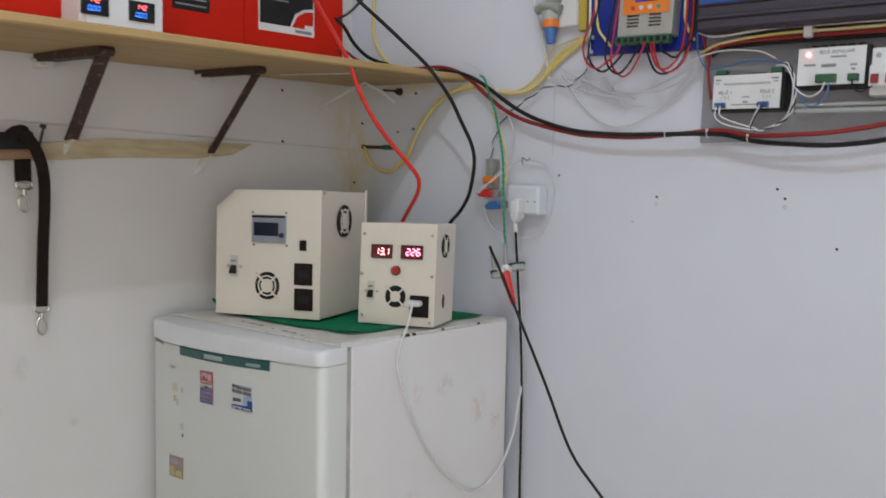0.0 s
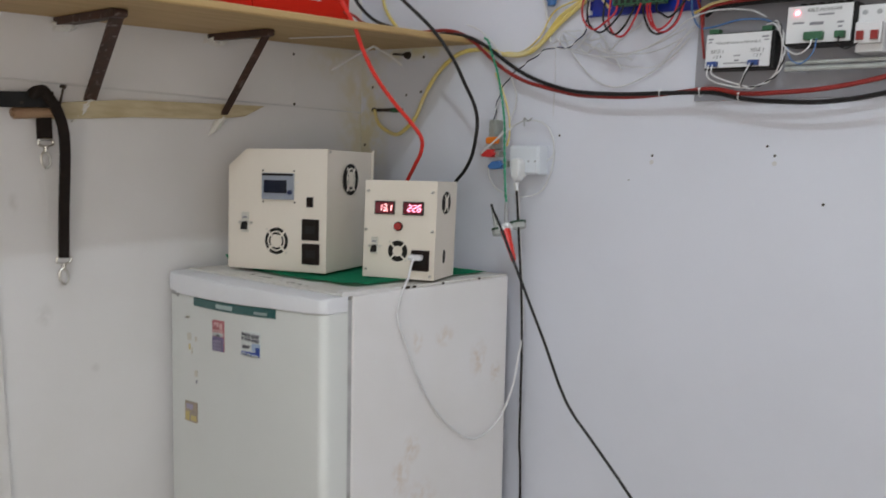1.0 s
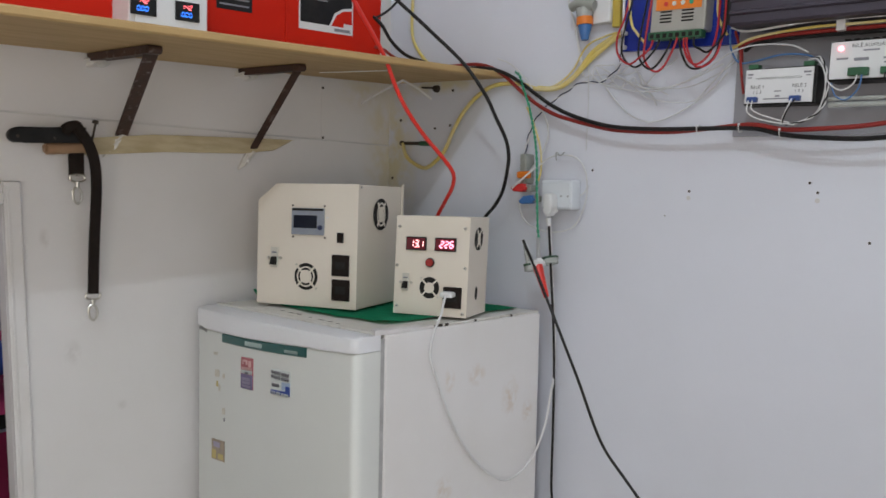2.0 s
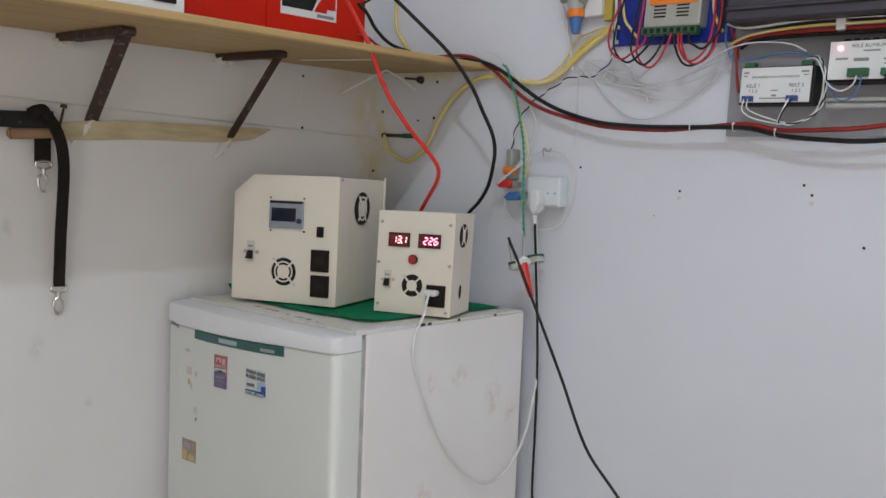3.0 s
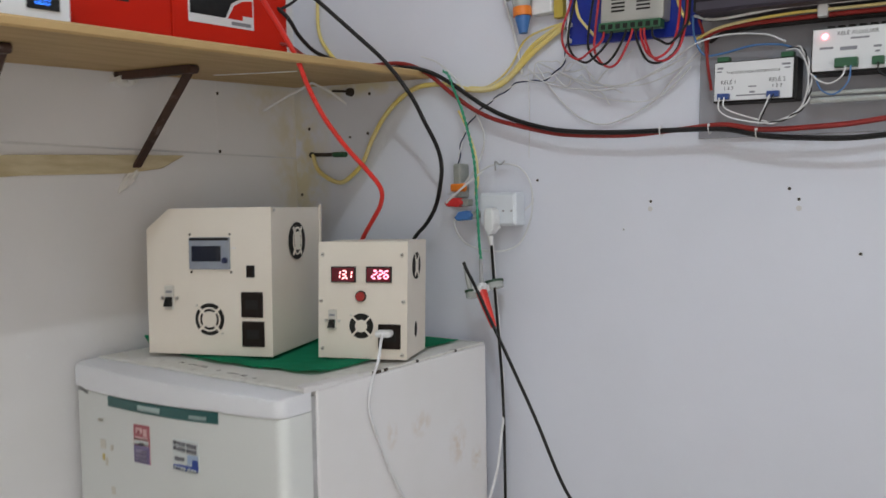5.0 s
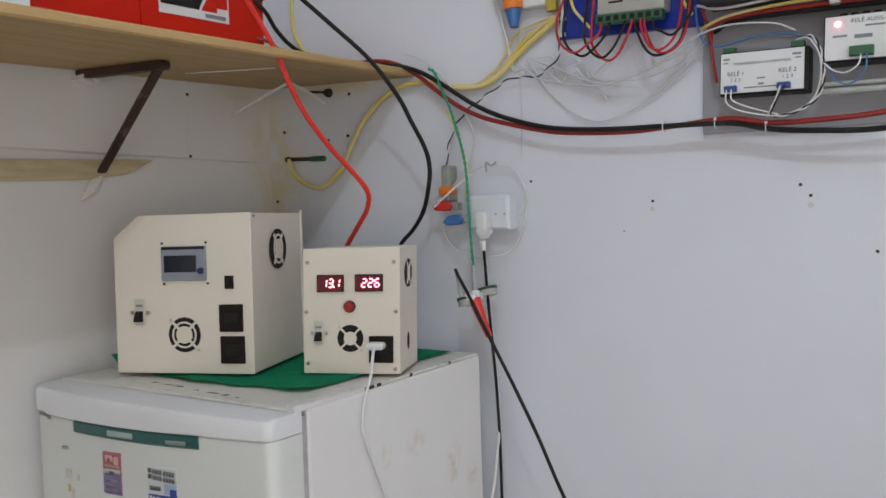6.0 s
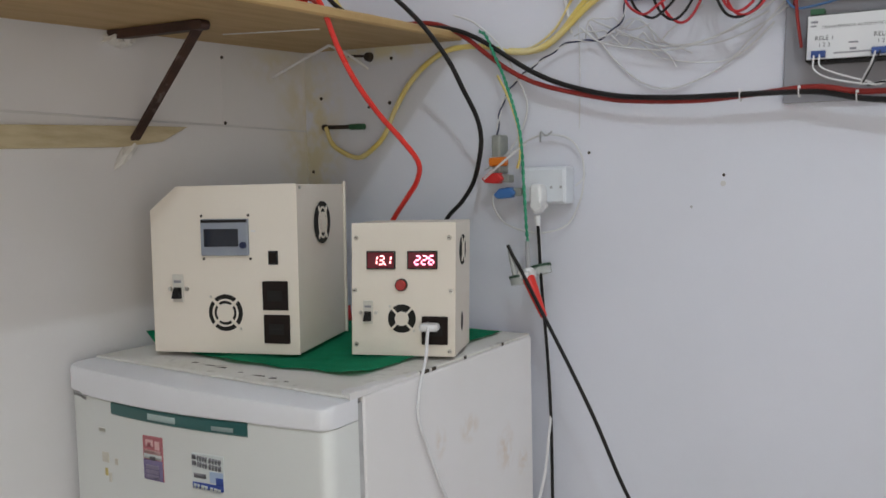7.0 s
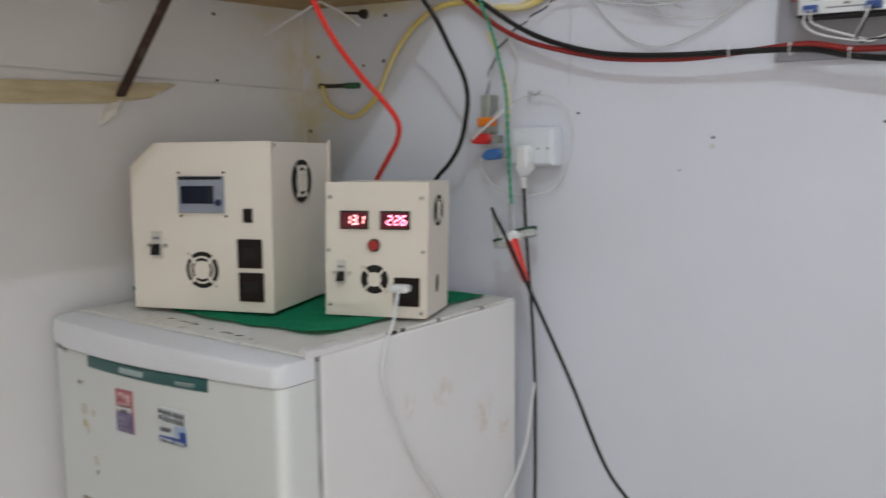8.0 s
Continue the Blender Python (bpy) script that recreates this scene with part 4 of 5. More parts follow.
# larger box
W1, D1, H1 = 0.245, 0.205, 0.258
big = thing("inverter_box", pose(-1.676, 1.941, FT + 0.0105, 0, 0, 20.6), "large cream metal inverter box with a small display", "inverter", "inverter boxes")
body = [(0.0015, 0.0), (W1 - 0.0015, 0.0), (W1 - 0.0015, H1 - 0.001), (0.047, H1 - 0.001), (0.0015, H1 - 0.036)]
part("shell", plate(body, D1 - 0.002, Matrix.Translation((0, 0.0022, 0)), 0.0015), CREAM, big)
part("front_panel", plate([(0, 0), (W1, 0), (W1, H1), (0.046, H1), (0, H1 - 0.036)], 0.002, None, 0.0006), CREAM, big)
part("rear_flange", plate([(W1 - 0.0010, 0), (W1 + 0.003, 0), (W1 + 0.003, H1 + 0.004), (W1 - 0.0010, H1 + 0.004)], 0.006, Matrix.Translation((0, D1 - 0.006, 0)), 0.0008), CREAM, big)
lc = part("display_unit", solid(0.088, 0.167, -0.005, 0, 0.151, 0.207, 0.0015), LCD_FRAME, big, "blue-grey charge display")
part("screen", solid(0.094, 0.151, -0.0058, -0.0045, 0.165, 0.192, 0.0003), LCD, lc)
part("shade_strip", solid(0.0895, 0.1655, -0.0054, -0.0049, 0.2015, 0.2060), BLACK, lc)
part("knob", rod(bmesh.new(), (0.159, -0.005, 0.167), (0.159, -0.0085, 0.167), 0.0055, 0.005, 16), NAVY, lc)
for x, z in ((0.088, 0.212), (0.166, 0.212), (0.090, 0.146), (0.168, 0.146)):
    part("screw", rod(bmesh.new(), (x, 0, z), (x, -0.0015, z), 0.0022, 0.0018, 10), IRON, lc)
sw = part("rocker_switch", solid(0.198, 0.213, -0.003, 0, 0.137, 0.158, 0.0006), BLACK, big)
part("rocker", solid(0.200, 0.211, -0.0055, -0.003, 0.140, 0.155, 0.001), DARK, sw)
socket(big, 0.187, 0.228, 0.068, 0.112)
socket(big, 0.188, 0.230, 0.017, 0.061)
panel_breaker(big, 0.045, 0.100, 1.0)
grille(big, front_at(0.124, 0.063), 0.0285, True)
part("indicator", solid(0.170, 0.177, -0.0012, 0, 0.187, 0.189), WHITE, big)
grille(big, side_at(W1 + 0.0002, 0.100, 0.196) @ Matrix.Diagonal((0.70, 1, 1, 1)), 0.034, True)
part("screw", rod(bmesh.new(), (W1 - 0.001, 0.012, H1 - 0.006), (W1 + 0.001, 0.012, H1 - 0.006), 0.0025), SILVER, big)
part("latch", rod(bmesh.new(), (0.0012, 0.02, 0.125), (-0.004, 0.02, 0.125), 0.004), BLACK, big)

# smaller box
W2, D2, H2 = 0.160, 0.112, 0.199
sm = thing("inverter_box", pose(-1.386, 2.075, FT + 0.0085, 0, 0, 20.6), "small cream metal inverter box with two red displays", "inverter", "inverter boxes")
part("shell", solid(0.001, W2 - 0.001, 0.0022, D2, 0, H2 - 0.001, 0.0015), CREAM, sm)
part("front_panel", solid(0, W2, 0, 0.002, 0, H2, 0.0006), CREAM, sm)
for x0, x1, text, led, nm in ((0.0245, 0.069, "13.1", LED_A, "voltage_display"), (0.0874, 0.133, "226", LED_B, "mains_display")):
    d = part(nm, solid(x0, x1, -0.004, 0, 0.130, 0.157, 0.0008), BLACK, sm)
    part("window", solid(x0 + 0.002, x1 - 0.002, -0.0046, -0.0038, 0.132, 0.155), METER, d)
    wide = 0.0072
    part("digits", digits(text, x0 + (0.0115 if text == "226" else 0.0088), 0.1375, 0.0125, wide, 0.0034, -0.0050, 0.0022), led, d)
bt = part("push_button", rod(bmesh.new(), (0.0778, 0, 0.1065), (0.0778, -0.004, 0.1065), 0.0098, 0.0092, 20), BLACK, sm)
part("button_cap", rod(bmesh.new(), (0.0778, -0.004, 0.1065), (0.0778, -0.0075, 0.1065), 0.0082, 0.007, 20), BUTTON, bt)
panel_breaker(sm, 0.0263, 0.065, 0.82)
grille(sm, front_at(0.0785, 0.056), 0.0215, False)
socket(sm, 0.1095, 0.1490, 0.018, 0.060)
for x, z in ((0.0075, 0.177), (0.150, 0.176), (0.005, 0.098), (0.153, 0.098), (0.0075, 0.016), (0.1515, 0.008)):
    flush_screw(sm, x, z)
for z in (0.155, 0.045):
    if z > 0.1:
        grille(sm, side_at(W2 - 0.0008, 0.052, z) @ Matrix.Diagonal((0.55, 1, 1, 1)), 0.023, False)
    else:
        part("vent_hole", ring(bmesh.new(), side_at(W2 - 0.0012, 0.052, z) @ Matrix.Diagonal((0.5, 1, 1, 1)), 0.0, 0.014, 0.0006, seg=24), HOLE, sm)
part("top_hole", solid(0.010, 0.022, 0.010, 0.012, H2 - 0.0011, H2 - 0.0006), HOLE, sm)


# the hand-folded boxes lean a little out of square
for box_, lean_ in ((big, 0.012), (sm, 0.028)):
    skew_ = Matrix(((1, 0, lean_, 0), (0, 1, 0, 0), (0, 0, 1, 0), (0, 0, 0, 1)))
    for ob in box_.children_recursive:
        ob.data.transform(skew_)

rc = thing("red_cap", None, "small red plastic cap lying on the green felt between the boxes", "cap")
part("shell", rod(bmesh.new(), (-1.607, 2.319, FT + 0.0095), (-1.607, 2.319, FT + 0.036), 0.012, 0.010, 18), RED_C, rc, smooth=True)
part("rim", rod(bmesh.new(), (-1.607, 2.319, FT + 0.0085), (-1.607, 2.319, FT + 0.013), 0.0135, 0.0135, 18), RED_D, rc, smooth=True)


# ---- cables on the boxes ----
def cable(name, points, r, material, label, category="cable", group="", seg=8, steps=8):
    return single(name, tube(points, r, seg, steps), material, label, category, group, smooth=True)


cable("battery_cable", [(-1.56, 1.97, 2.415), (-1.51, 1.975, 2.43), (-1.440, 1.965, 2.37), (-1.430, 2.020, 2.298), (-1.415, 2.065, 2.226), (-1.407, 2.089, 2.169), (-1.393, 2.112, 2.118), (-1.374, 2.145, 2.068),
                        (-1.352, 2.172, 2.029), (-1.339, 2.195, 1.995), (-1.352, 2.209, 1.967), (-1.385, 2.225, 1.939), (-1.424, 2.244, 1.909), (-1.442, 2.244, 1.880), (-1.428, 2.216, 1.860), (-1.400, 2.188, 1.855)],
      0.0043, RED_W, "thick red cable from the battery to the small inverter")
cable("battery_cable", [(-1.62, 2.10, 2.425), (-1.56, 2.13, 2.435), (-1.50, 2.19, 2.365), (-1.446, 2.245, 2.298), (-1.394, 2.284, 2.236), (-1.354, 2.308, 2.172), (-1.334, 2.325, 2.120), (-1.318, 2.340, 2.075),
                        (-1.313, 2.346, 2.040), (-1.319, 2.350, 2.005), (-1.340, 2.362, 1.962), (-1.375, 2.378, 1.928), (-1.409, 2.387, 1.903), (-1.424, 2.372, 1.870), (-1.400, 2.290, 1.850), (-1.366, 2.200, 1.850)],
      0.0041, BLACK_W, "thick black cable from the battery to the small inverter")
pc = thing("mains_lead", None, "white power cord plugged into the small inverter", "power cord")
part("cord", tube([(-1.259, 2.096, 1.752), (-1.253, 2.084, 1.738), (-1.243, 2.066, 1.716), (-1.236, 2.044, 1.692), (-1.231, 2.030, 1.668), (-1.231, 2.028, 1.645), (-1.231, 2.036, 1.620), (-1.231, 2.053, 1.584), (-1.231, 2.084, 1.520), (-1.231, 2.128, 1.455),
                   (-1.231, 2.183, 1.398), (-1.228, 2.260, 1.353), (-1.222, 2.332, 1.378), (-1.216, 2.374, 1.446), (-1.215, 2.392, 1.515), (-1.2165, 2.404, 1.548), (-1.2195, 2.411, 1.590), (-1.2225, 2.411, 1.653), (-1.2295, 2.404, 1.79), (-1.2275, 2.394, 1.85), (-1.2255, 2.386, 1.893)], 0.0025, 8, 8), WHITE_W, pc, smooth=True)
bm = bmesh.new()
box(bm, 0.112, 0.140, -0.026, -0.0046, 0.041, 0.052, 0.004)
part("plug", bm, WHITE, pc)
pc_plug = pc.children[-1]
pc_plug.matrix_world = sm.matrix_world.copy()


# ---- things on the north wall ----
def nail(x, y, z, r=0.0038, face="n", material=IRON, label="dark nail head in the wall", proud=0.0018):
    d = Vector((0, -1, 0)) if face == "n" else Vector((1, 0, 0))
    p = Vector((x, y, z))
    single("nail", rod(bmesh.new(), p, p + d * proud, r, r * 0.8, 12), material, label, "nail", "nails in the walls")


for x, z in ((-1.568, 2.211), (-1.575, 2.125), (-1.755, 2.147), (-1.796 + 0.012, 1.995)):
    nail(x, WY, z)
for x, z in ((-1.153, 2.008), (-0.930, 1.964), (-0.704, 1.980), (-0.603, 1.879), (-0.690, 1.963)):
    nail(x, WY + 0.0006, z, 0.0028)
for x, z in ((-0.931, 1.951), (-0.690, 1.949)):
    nail(x, WY + 0.0006, z, 0.0050, "n", WALL_S, "pale filled screw hole in the wall", 0.001)
nail(-0.980, WY + 0.0006, 1.915, 0.0022, "n", GREY_IN)
for y, z in ((2.209, 2.210), (2.211, 2.087)):
    nail(WX, y, z, face="w")

st = thing("wall_anchor", None, "dark iron bolt with a green plug along the wall", "bolt")
part("shank", rod(bmesh.new(), (-1.742, WY - 0.007, 2.086), (-1.672, WY - 0.007, 2.083), 0.0042), IRON, st)
part("nut", rod(bmesh.new(), (-1.745, WY - 0.007, 2.086), (-1.737, WY - 0.007, 2.0857), 0.0065, seg=6), IRON, st)
part("plug", rod(bmesh.new(), (-1.672, WY - 0.007, 2.083), (-1.636, WY - 0.007, 2.0815), 0.0060), GREEN_T, st, "green plastic plug")
eb = thing("hook_bolt", None, "dark iron bolt head below the shelf end", "bolt")
part("head", rod(bmesh.new(), (-1.622, WY, 2.219), (-1.622, WY - 0.010, 2.219), 0.010, 0.008, 12), IRON, eb)
part("shank", rod(bmesh.new(), (-1.630, WY - 0.006, 2.221), (-1.672, WY - 0.006, 2.226), 0.0026), IRON, eb)
nail(-1.628, WY, 2.120, 0.003)

zt = thing("cable_tie", None, "pale plastic cable tie with loose tails under the shelf", "cable tie")
part("tail", tube([(-1.622, 2.314, 2.226), (-1.685, 2.304, 2.203), (-1.748, 2.290, 2.176)], 0.0026, 6), WHITE_W, zt)
part("tail", tube([(-1.622, 2.314, 2.226), (-1.585, 2.328, 2.205), (-1.555, 2.345, 2.179)], 0.0024, 6), WHITE_W, zt)
part("strip", tube([(-1.664, 2.095, 2.2195), (-1.57, 2.12, 2.2160), (-1.488, 2.141, 2.2130)], 0.0011, 6), WHITE_W, zt)

# main bundle
cable("bundle_cable", [(-1.66, 2.26, 2.252), (-1.59, 2.36, 2.252), (-1.52, 2.395, 2.253), (-1.46, 2.40, 2.251), (-1.415, 2.40, 2.244), (-1.371, 2.40, 2.229), (-1.327, 2.40, 2.205), (-1.284, 2.40, 2.176), (-1.243, 2.40, 2.150), (-1.193, 2.40, 2.126), (-1.126, 2.398, 2.104), (-1.068, 2.396, 2.092), (-0.98, 2.395, 2.084),
                       (-0.891, 2.395, 2.081), (-0.796, 2.396, 2.077), (-0.738, 2.393, 2.063), (-0.675, 2.39, 2.055), (-0.593, 2.39, 2.051), (-0.50, 2.39, 2.062), (-0.35, 2.39, 2.10)],
      0.0043, BLACK_W, "thick black cable looped along the wall", group="cable bundle")
cable("bundle_cable", [(-1.68, 2.24, 2.252), (-1.60, 2.345, 2.257), (-1.53, 2.385, 2.260), (-1.46, 2.397, 2.259), (-1.415, 2.406, 2.246), (-1.371, 2.407, 2.219), (-1.335, 2.407, 2.190), (-1.288, 2.407, 2.156), (-1.240, 2.406, 2.131), (-1.193, 2.405, 2.115), (-1.126, 2.404, 2.097), (-1.068, 2.404, 2.086), (-0.96, 2.402, 2.078),
                       (-0.87, 2.399, 2.081), (-0.796, 2.396, 2.0835), (-0.738, 2.393, 2.072), (-0.675, 2.39, 2.070), (-0.593, 2.39, 2.073), (-0.50, 2.39, 2.088), (-0.35, 2.39, 2.13)],
      0.0043, RED_D, "thick dull red cable looped along the wall", group="cable bundle")
for x, z in ((-0.895, 2.080), (-0.815, 2.079), (-0.742, 2.067)):
    bm = bmesh.new()
    ring(bm, Matrix.Translation((x - 0.002, 2.395, z)) @ Matrix.Rotation(radians(90), 4, "Y"), 0.0082, 0.0088, 0.0016, seg=20)
    box(bm, x - 0.002, x + 0.002, 2.3835, 2.3865, z + 0.003, z + 0.007, 0.0008)
    single("cable_tie", bm, WHITE, "white plastic tie round the cable bundle", "cable tie", "ties on the bundle")

# yellow wires
cable("yellow_wire", [(-1.735, 2.425, 2.085), (-1.722, 2.42, 2.060), (-1.698, 2.418, 2.038), (-1.645, 2.418, 2.019), (-1.60, 2.418, 2.040), (-1.575, 2.42, 2.066), (-1.55, 2.42, 2.110), (-1.515, 2.42, 2.155), (-1.47, 2.42, 2.190),
                      (-1.42, 2.42, 2.209), (-1.355, 2.424, 2.208), (-1.30, 2.424, 2.192), (-1.25, 2.424, 2.188), (-1.21, 2.424, 2.202), (-1.155, 2.424, 2.245), (-1.11, 2.424, 2.273), (-1.085, 2.42, 2.285)], 0.0050, YELLOW_W, "faded yellow cable fixed along the wall")
for lift, out in ((0.0, 0.0), (0.013, 0.012), (-0.009, 0.004)):
    cable("yellow_wire", [(-1.30, 2.427, 2.197), (-1.255, 2.427, 2.191 + 0.3 * lift), (-1.205 - 0.3 * out, 2.427, 2.213 + 0.7 * lift), (-1.16 - out, 2.426, 2.258 + lift), (-1.12 - 0.5 * out, 2.425, 2.280 + 0.5 * lift), (-1.088, 2.42, 2.290)],
          0.0021, YELLOW_W, "faded yellow wire fanned out on the wall", "wire", "yellow wires")
cable("yellow_wire", [(-1.628, 2.43, 2.277), (-1.660, 2.43, 2.292), (-1.709, 2.43, 2.355), (-1.713, 2.43, 2.446), (-1.70, 2.43, 2.60)], 0.0042, YELLOW_W, "faded yellow cable rising above the shelf")
cable("yellow_wire", [(-1.640, 2.43, 2.274), (-1.618, 2.43, 2.276), (-1.59, 2.43, 2.272)], 0.003, YELLOW_W, "faded yellow cable rising above the shelf")
# twisted pair, blue-black with white
PAIR = [(-1.078, 2.415, 2.30), (-1.080, 2.415, 2.245), (-1.088, 2.415, 2.215), (-1.127, 2.418, 2.192), (-1.178, 2.418, 2.194), (-1.22, 2.418, 2.175), (-1.258, 2.416, 2.154), (-1.292, 2.42, 2.130), (-1.316, 2.422, 2.092), (-1.320, 2.415, 2.046), (-1.316, 2.408, 2.03)]
tw = thing("twisted_wire", None, "thin twisted blue-black and white wire pair", "wire")
part("strand", twisted(PAIR, 0.0015, 0.044, 0), NAVY, tw, "blue-black strand")
part("strand", twisted(PAIR, 0.0013, 0.044, 1), WHITE_W, tw, "white strand")
GREEN = [(-1.350, 2.408, 2.232), (-1.334, 2.404, 2.222), (-1.314, 2.394, 2.190), (-1.289, 2.385, 2.145), (-1.256, 2.362, 2.083), (-1.236, 2.346, 2.032), (-1.230, 2.342, 1.960), (-1.228, 2.345, 1.890), (-1.229, 2.352, 1.858)]
tg = thing("twisted_wire", None, "twisted green wire hanging down to a clear clamp", "wire")
part("strand", twisted(GREEN, 0.0016, 0.026, 0), GREEN_W, tg)
part("strand", twisted(GREEN, 0.0016, 0.026, 1), GREEN_W, tg)
cable("white_wire", [(-1.405, 2.41, 2.268), (-1.36, 2.408, 2.248), (-1.31, 2.405, 2.205), (-1.285, 2.41, 2.16), (-1.262, 2.42, 2.10), (-1.275, 2.42, 2.05), (-1.30, 2.41, 2.01), (-1.335, 2.402, 1.978)], 0.0017, THIN_W, "thin white wire hanging on the wall")

cable("white_wire", [(-1.255, 2.400, 2.026), (-1.268, 2.392, 2.016), (-1.299, 2.385, 1.992), (-1.332, 2.385, 1.968)], 0.0022, WHITE_W, "thin white wire across the lever connectors")
cable("yellow_wire", [(-1.312, 2.405, 2.150), (-1.294, 2.410, 2.110), (-1.276, 2.412, 2.055), (-1.273, 2.412, 2.010), (-1.278, 2.410, 1.985)], 0.0022, YELLOW_W, "thin yellow wire behind the green wire", "wire")
# lever connectors
def lever(x, z, colour, tag, lean):
    c = thing("lever_connector", pose(x, 2.402, z, 0, lean, 0), tag, "connector", "lever connectors")
    part("body", solid(-0.005, 0.024, -0.008, 0.012, -0.007, 0.007, 0.002), GREY_CL, c)
    part("lever", plate([(-0.029, -0.002), (-0.021, -0.0095), (0.006, -0.0095), (0.015, -0.001), (0.006, 0.0095), (-0.016, 0.0085)], 0.018, Matrix.Translation((0, -0.016, 0)), 0.003), colour, c)


lever(-1.310, 1.969, RED_C, "red lever wire connector on the wall", 3)
lever(-1.287, 1.943, BLUE_C, "blue lever wire connector on the wall", -4)
oc = thing("lever_connector", None, "upright clear connector with an orange lever", "connector", "lever connectors")
part("body", solid(-1.326, -1.308, 2.402, WY, 1.978, 2.046, 0.004), GREY_CL, oc)
part("lever", solid(-1.327, -1.290, 2.392, 2.4015, 1.990, 2.006, 0.004), ORANGE, oc)

# socket outlet with plug
ot = thing("wall_outlet", None, "white surface-mounted wall outlet box", "outlet")
part("box", solid(-1.262, -1.180, 2.400, WY - 0.0002, 1.922, 1.986, 0.004), OUTLET, ot)
part("cover", solid(-1.258, -1.184, 2.3965, 2.3998, 1.926, 1.982, 0.0015), OUTLET, ot)
for x, z in ((-1.206, 1.951), (-1.188, 1.951)):
    part("screw", rod(bmesh.new(), (x, 2.3966, z), (x, 2.3955, z), 0.0024), GREY_IN, ot)
ad = thing("plug_adapter", None, "white plug in the wall outlet with a black cord", "plug")
part("plug", plate([(-1.229, 1.906), (-1.220, 1.906), (-1.216, 1.920), (-1.212, 1.928), (-1.212, 1.950), (-1.217, 1.957), (-1.232, 1.957), (-1.236, 1.950), (-1.236, 1.928), (-1.233, 1.920)], 0.026, Matrix.Translation((0, 2.370, 0)), 0.005), WHITE, ad)
part("strain_relief", rod(bmesh.new(), (-1.225, 2.379, 1.904), (-1.224, 2.380, 1.886), 0.006, 0.004), WHITE, ad)
part("cord", tube([(-1.224, 2.380, 1.893), (-1.226, 2.388, 1.85), (-1.228, 2.398, 1.79), (-1.221, 2.405, 1.653), (-1.216, 2.405, 1.544), (-1.215, 2.405, 1.421), (-1.217, 2.408, 1.307), (-1.216, 2.415, 1.2), (-1.205, 2.415, 0.6), (-1.20, 2.41, 0.05)], 0.0028, 8), BLACK_W, ad, smooth=True)
cable("white_wire", [(-1.345, 2.41, 1.985), (-1.295, 2.415, 2.012), (-1.262, 2.418, 2.033), (-1.228, 2.42, 2.042), (-1.185, 2.42, 2.034), (-1.161, 2.42, 2.005), (-1.157, 2.42, 1.968), (-1.170, 2.415, 1.952)], 0.0016, THIN_W, "thin white wire looped round the wall outlet")
cable("white_wire", [(-1.157, 2.425, 1.975), (-1.165, 2.425, 1.93), (-1.192, 2.425, 1.885), (-1.24, 2.41, 1.872), (-1.30, 2.41, 1.886), (-1.326, 2.41, 1.915), (-1.325, 2.405, 1.94), (-1.308, 2.40, 1.943)], 0.0016, THIN_W, "thin white wire looped round the wall outlet")
tube_tie = tube([(-1.236, 2.418, 2.030), (-1.231, 2.410, 2.046), (-1.222, 2.413, 2.040), (-1.210, 2.41, 2.046)], 0.0018, 6)
single("wire_twist", tube_tie, GREY_IN, "grey twist of wire above the outlet", "wire")
cable("thin_wire", [(-1.165, 2.43, 2.40), (-1.168, 2.43, 2.25), (-1.166, 2.43, 2.14), (-1.168, 2.43, 2.05)], 0.0008, THIN_W, "very thin white wire down the panel joint")

# clear clamp with test lead
cl = thing("hose_clamp", None, "two clear plastic rings with dark green bands hung on the wall", "clamp")
for x, y, z, lean in ((-1.244, 2.352, 1.796, 12), (-1.222, 2.386, 1.811, 16)):
    m = pose(x, y, z, -6, lean * -1, 0)
    r_ = part("ring", ring(bmesh.new(), m @ Matrix.Translation((0, 0, -0.008)), 0.013, 0.0175, 0.015, seg=28), CLEAR, cl)
    part("band", ring(bmesh.new(), m @ Matrix.Translation((0, 0, 0.003)), 0.0177, 0.0190, 0.0045, seg=28), GREEN_D, r_, "dark green band")
part("bridge", solid(-1.242, -1.222, 2.336, 2.372, 1.799, 1.812, 0.003, m=None), WHITE, cl)
part("stem", rod(bmesh.new(), (-1.229, 2.350, 1.862), (-1.231, 2.356, 1.808), 0.0034, 0.0046), GREY_IN, cl)
part("stem", rod(bmesh.new(), (-1.258, 2.340, 1.846), (-1.250, 2.346, 1.803), 0.0032, 0.0056), CLEAR, cl)
tl = thing("test_lead", None, "black test lead with a red clip boot", "test lead")
part("boot", rod(bmesh.new(), (-1.227, 2.348, 1.800), (-1.192, 2.335, 1.738), 0.0112, 0.0055, 16), RED_W, tl, "red clip boot", smooth=True)
part("jaw", rod(bmesh.new(), (-1.231, 2.356, 1.814), (-1.226, 2.352, 1.798), 0.0090), WHITE, tl)
part("cord", tube([(-1.259, 2.337, 1.855), (-1.250, 2.335, 1.840), (-1.230, 2.336, 1.806), (-1.188, 2.329, 1.738), (-1.132, 2.316, 1.652), (-1.094, 2.318, 1.577), (-1.059, 2.329, 1.487), (-1.036, 2.340, 1.438), (-0.992, 2.340, 1.395), (-0.92, 2.335, 1.33), (-0.80, 2.325, 1.22), (-0.70, 2.33, 1.16),
                   (-0.62, 2.34, 1.0), (-0.60, 2.35, 0.4), (-0.60, 2.35, 0.01)], 0.0031, 8), BLACK_W, tl, smooth=True)


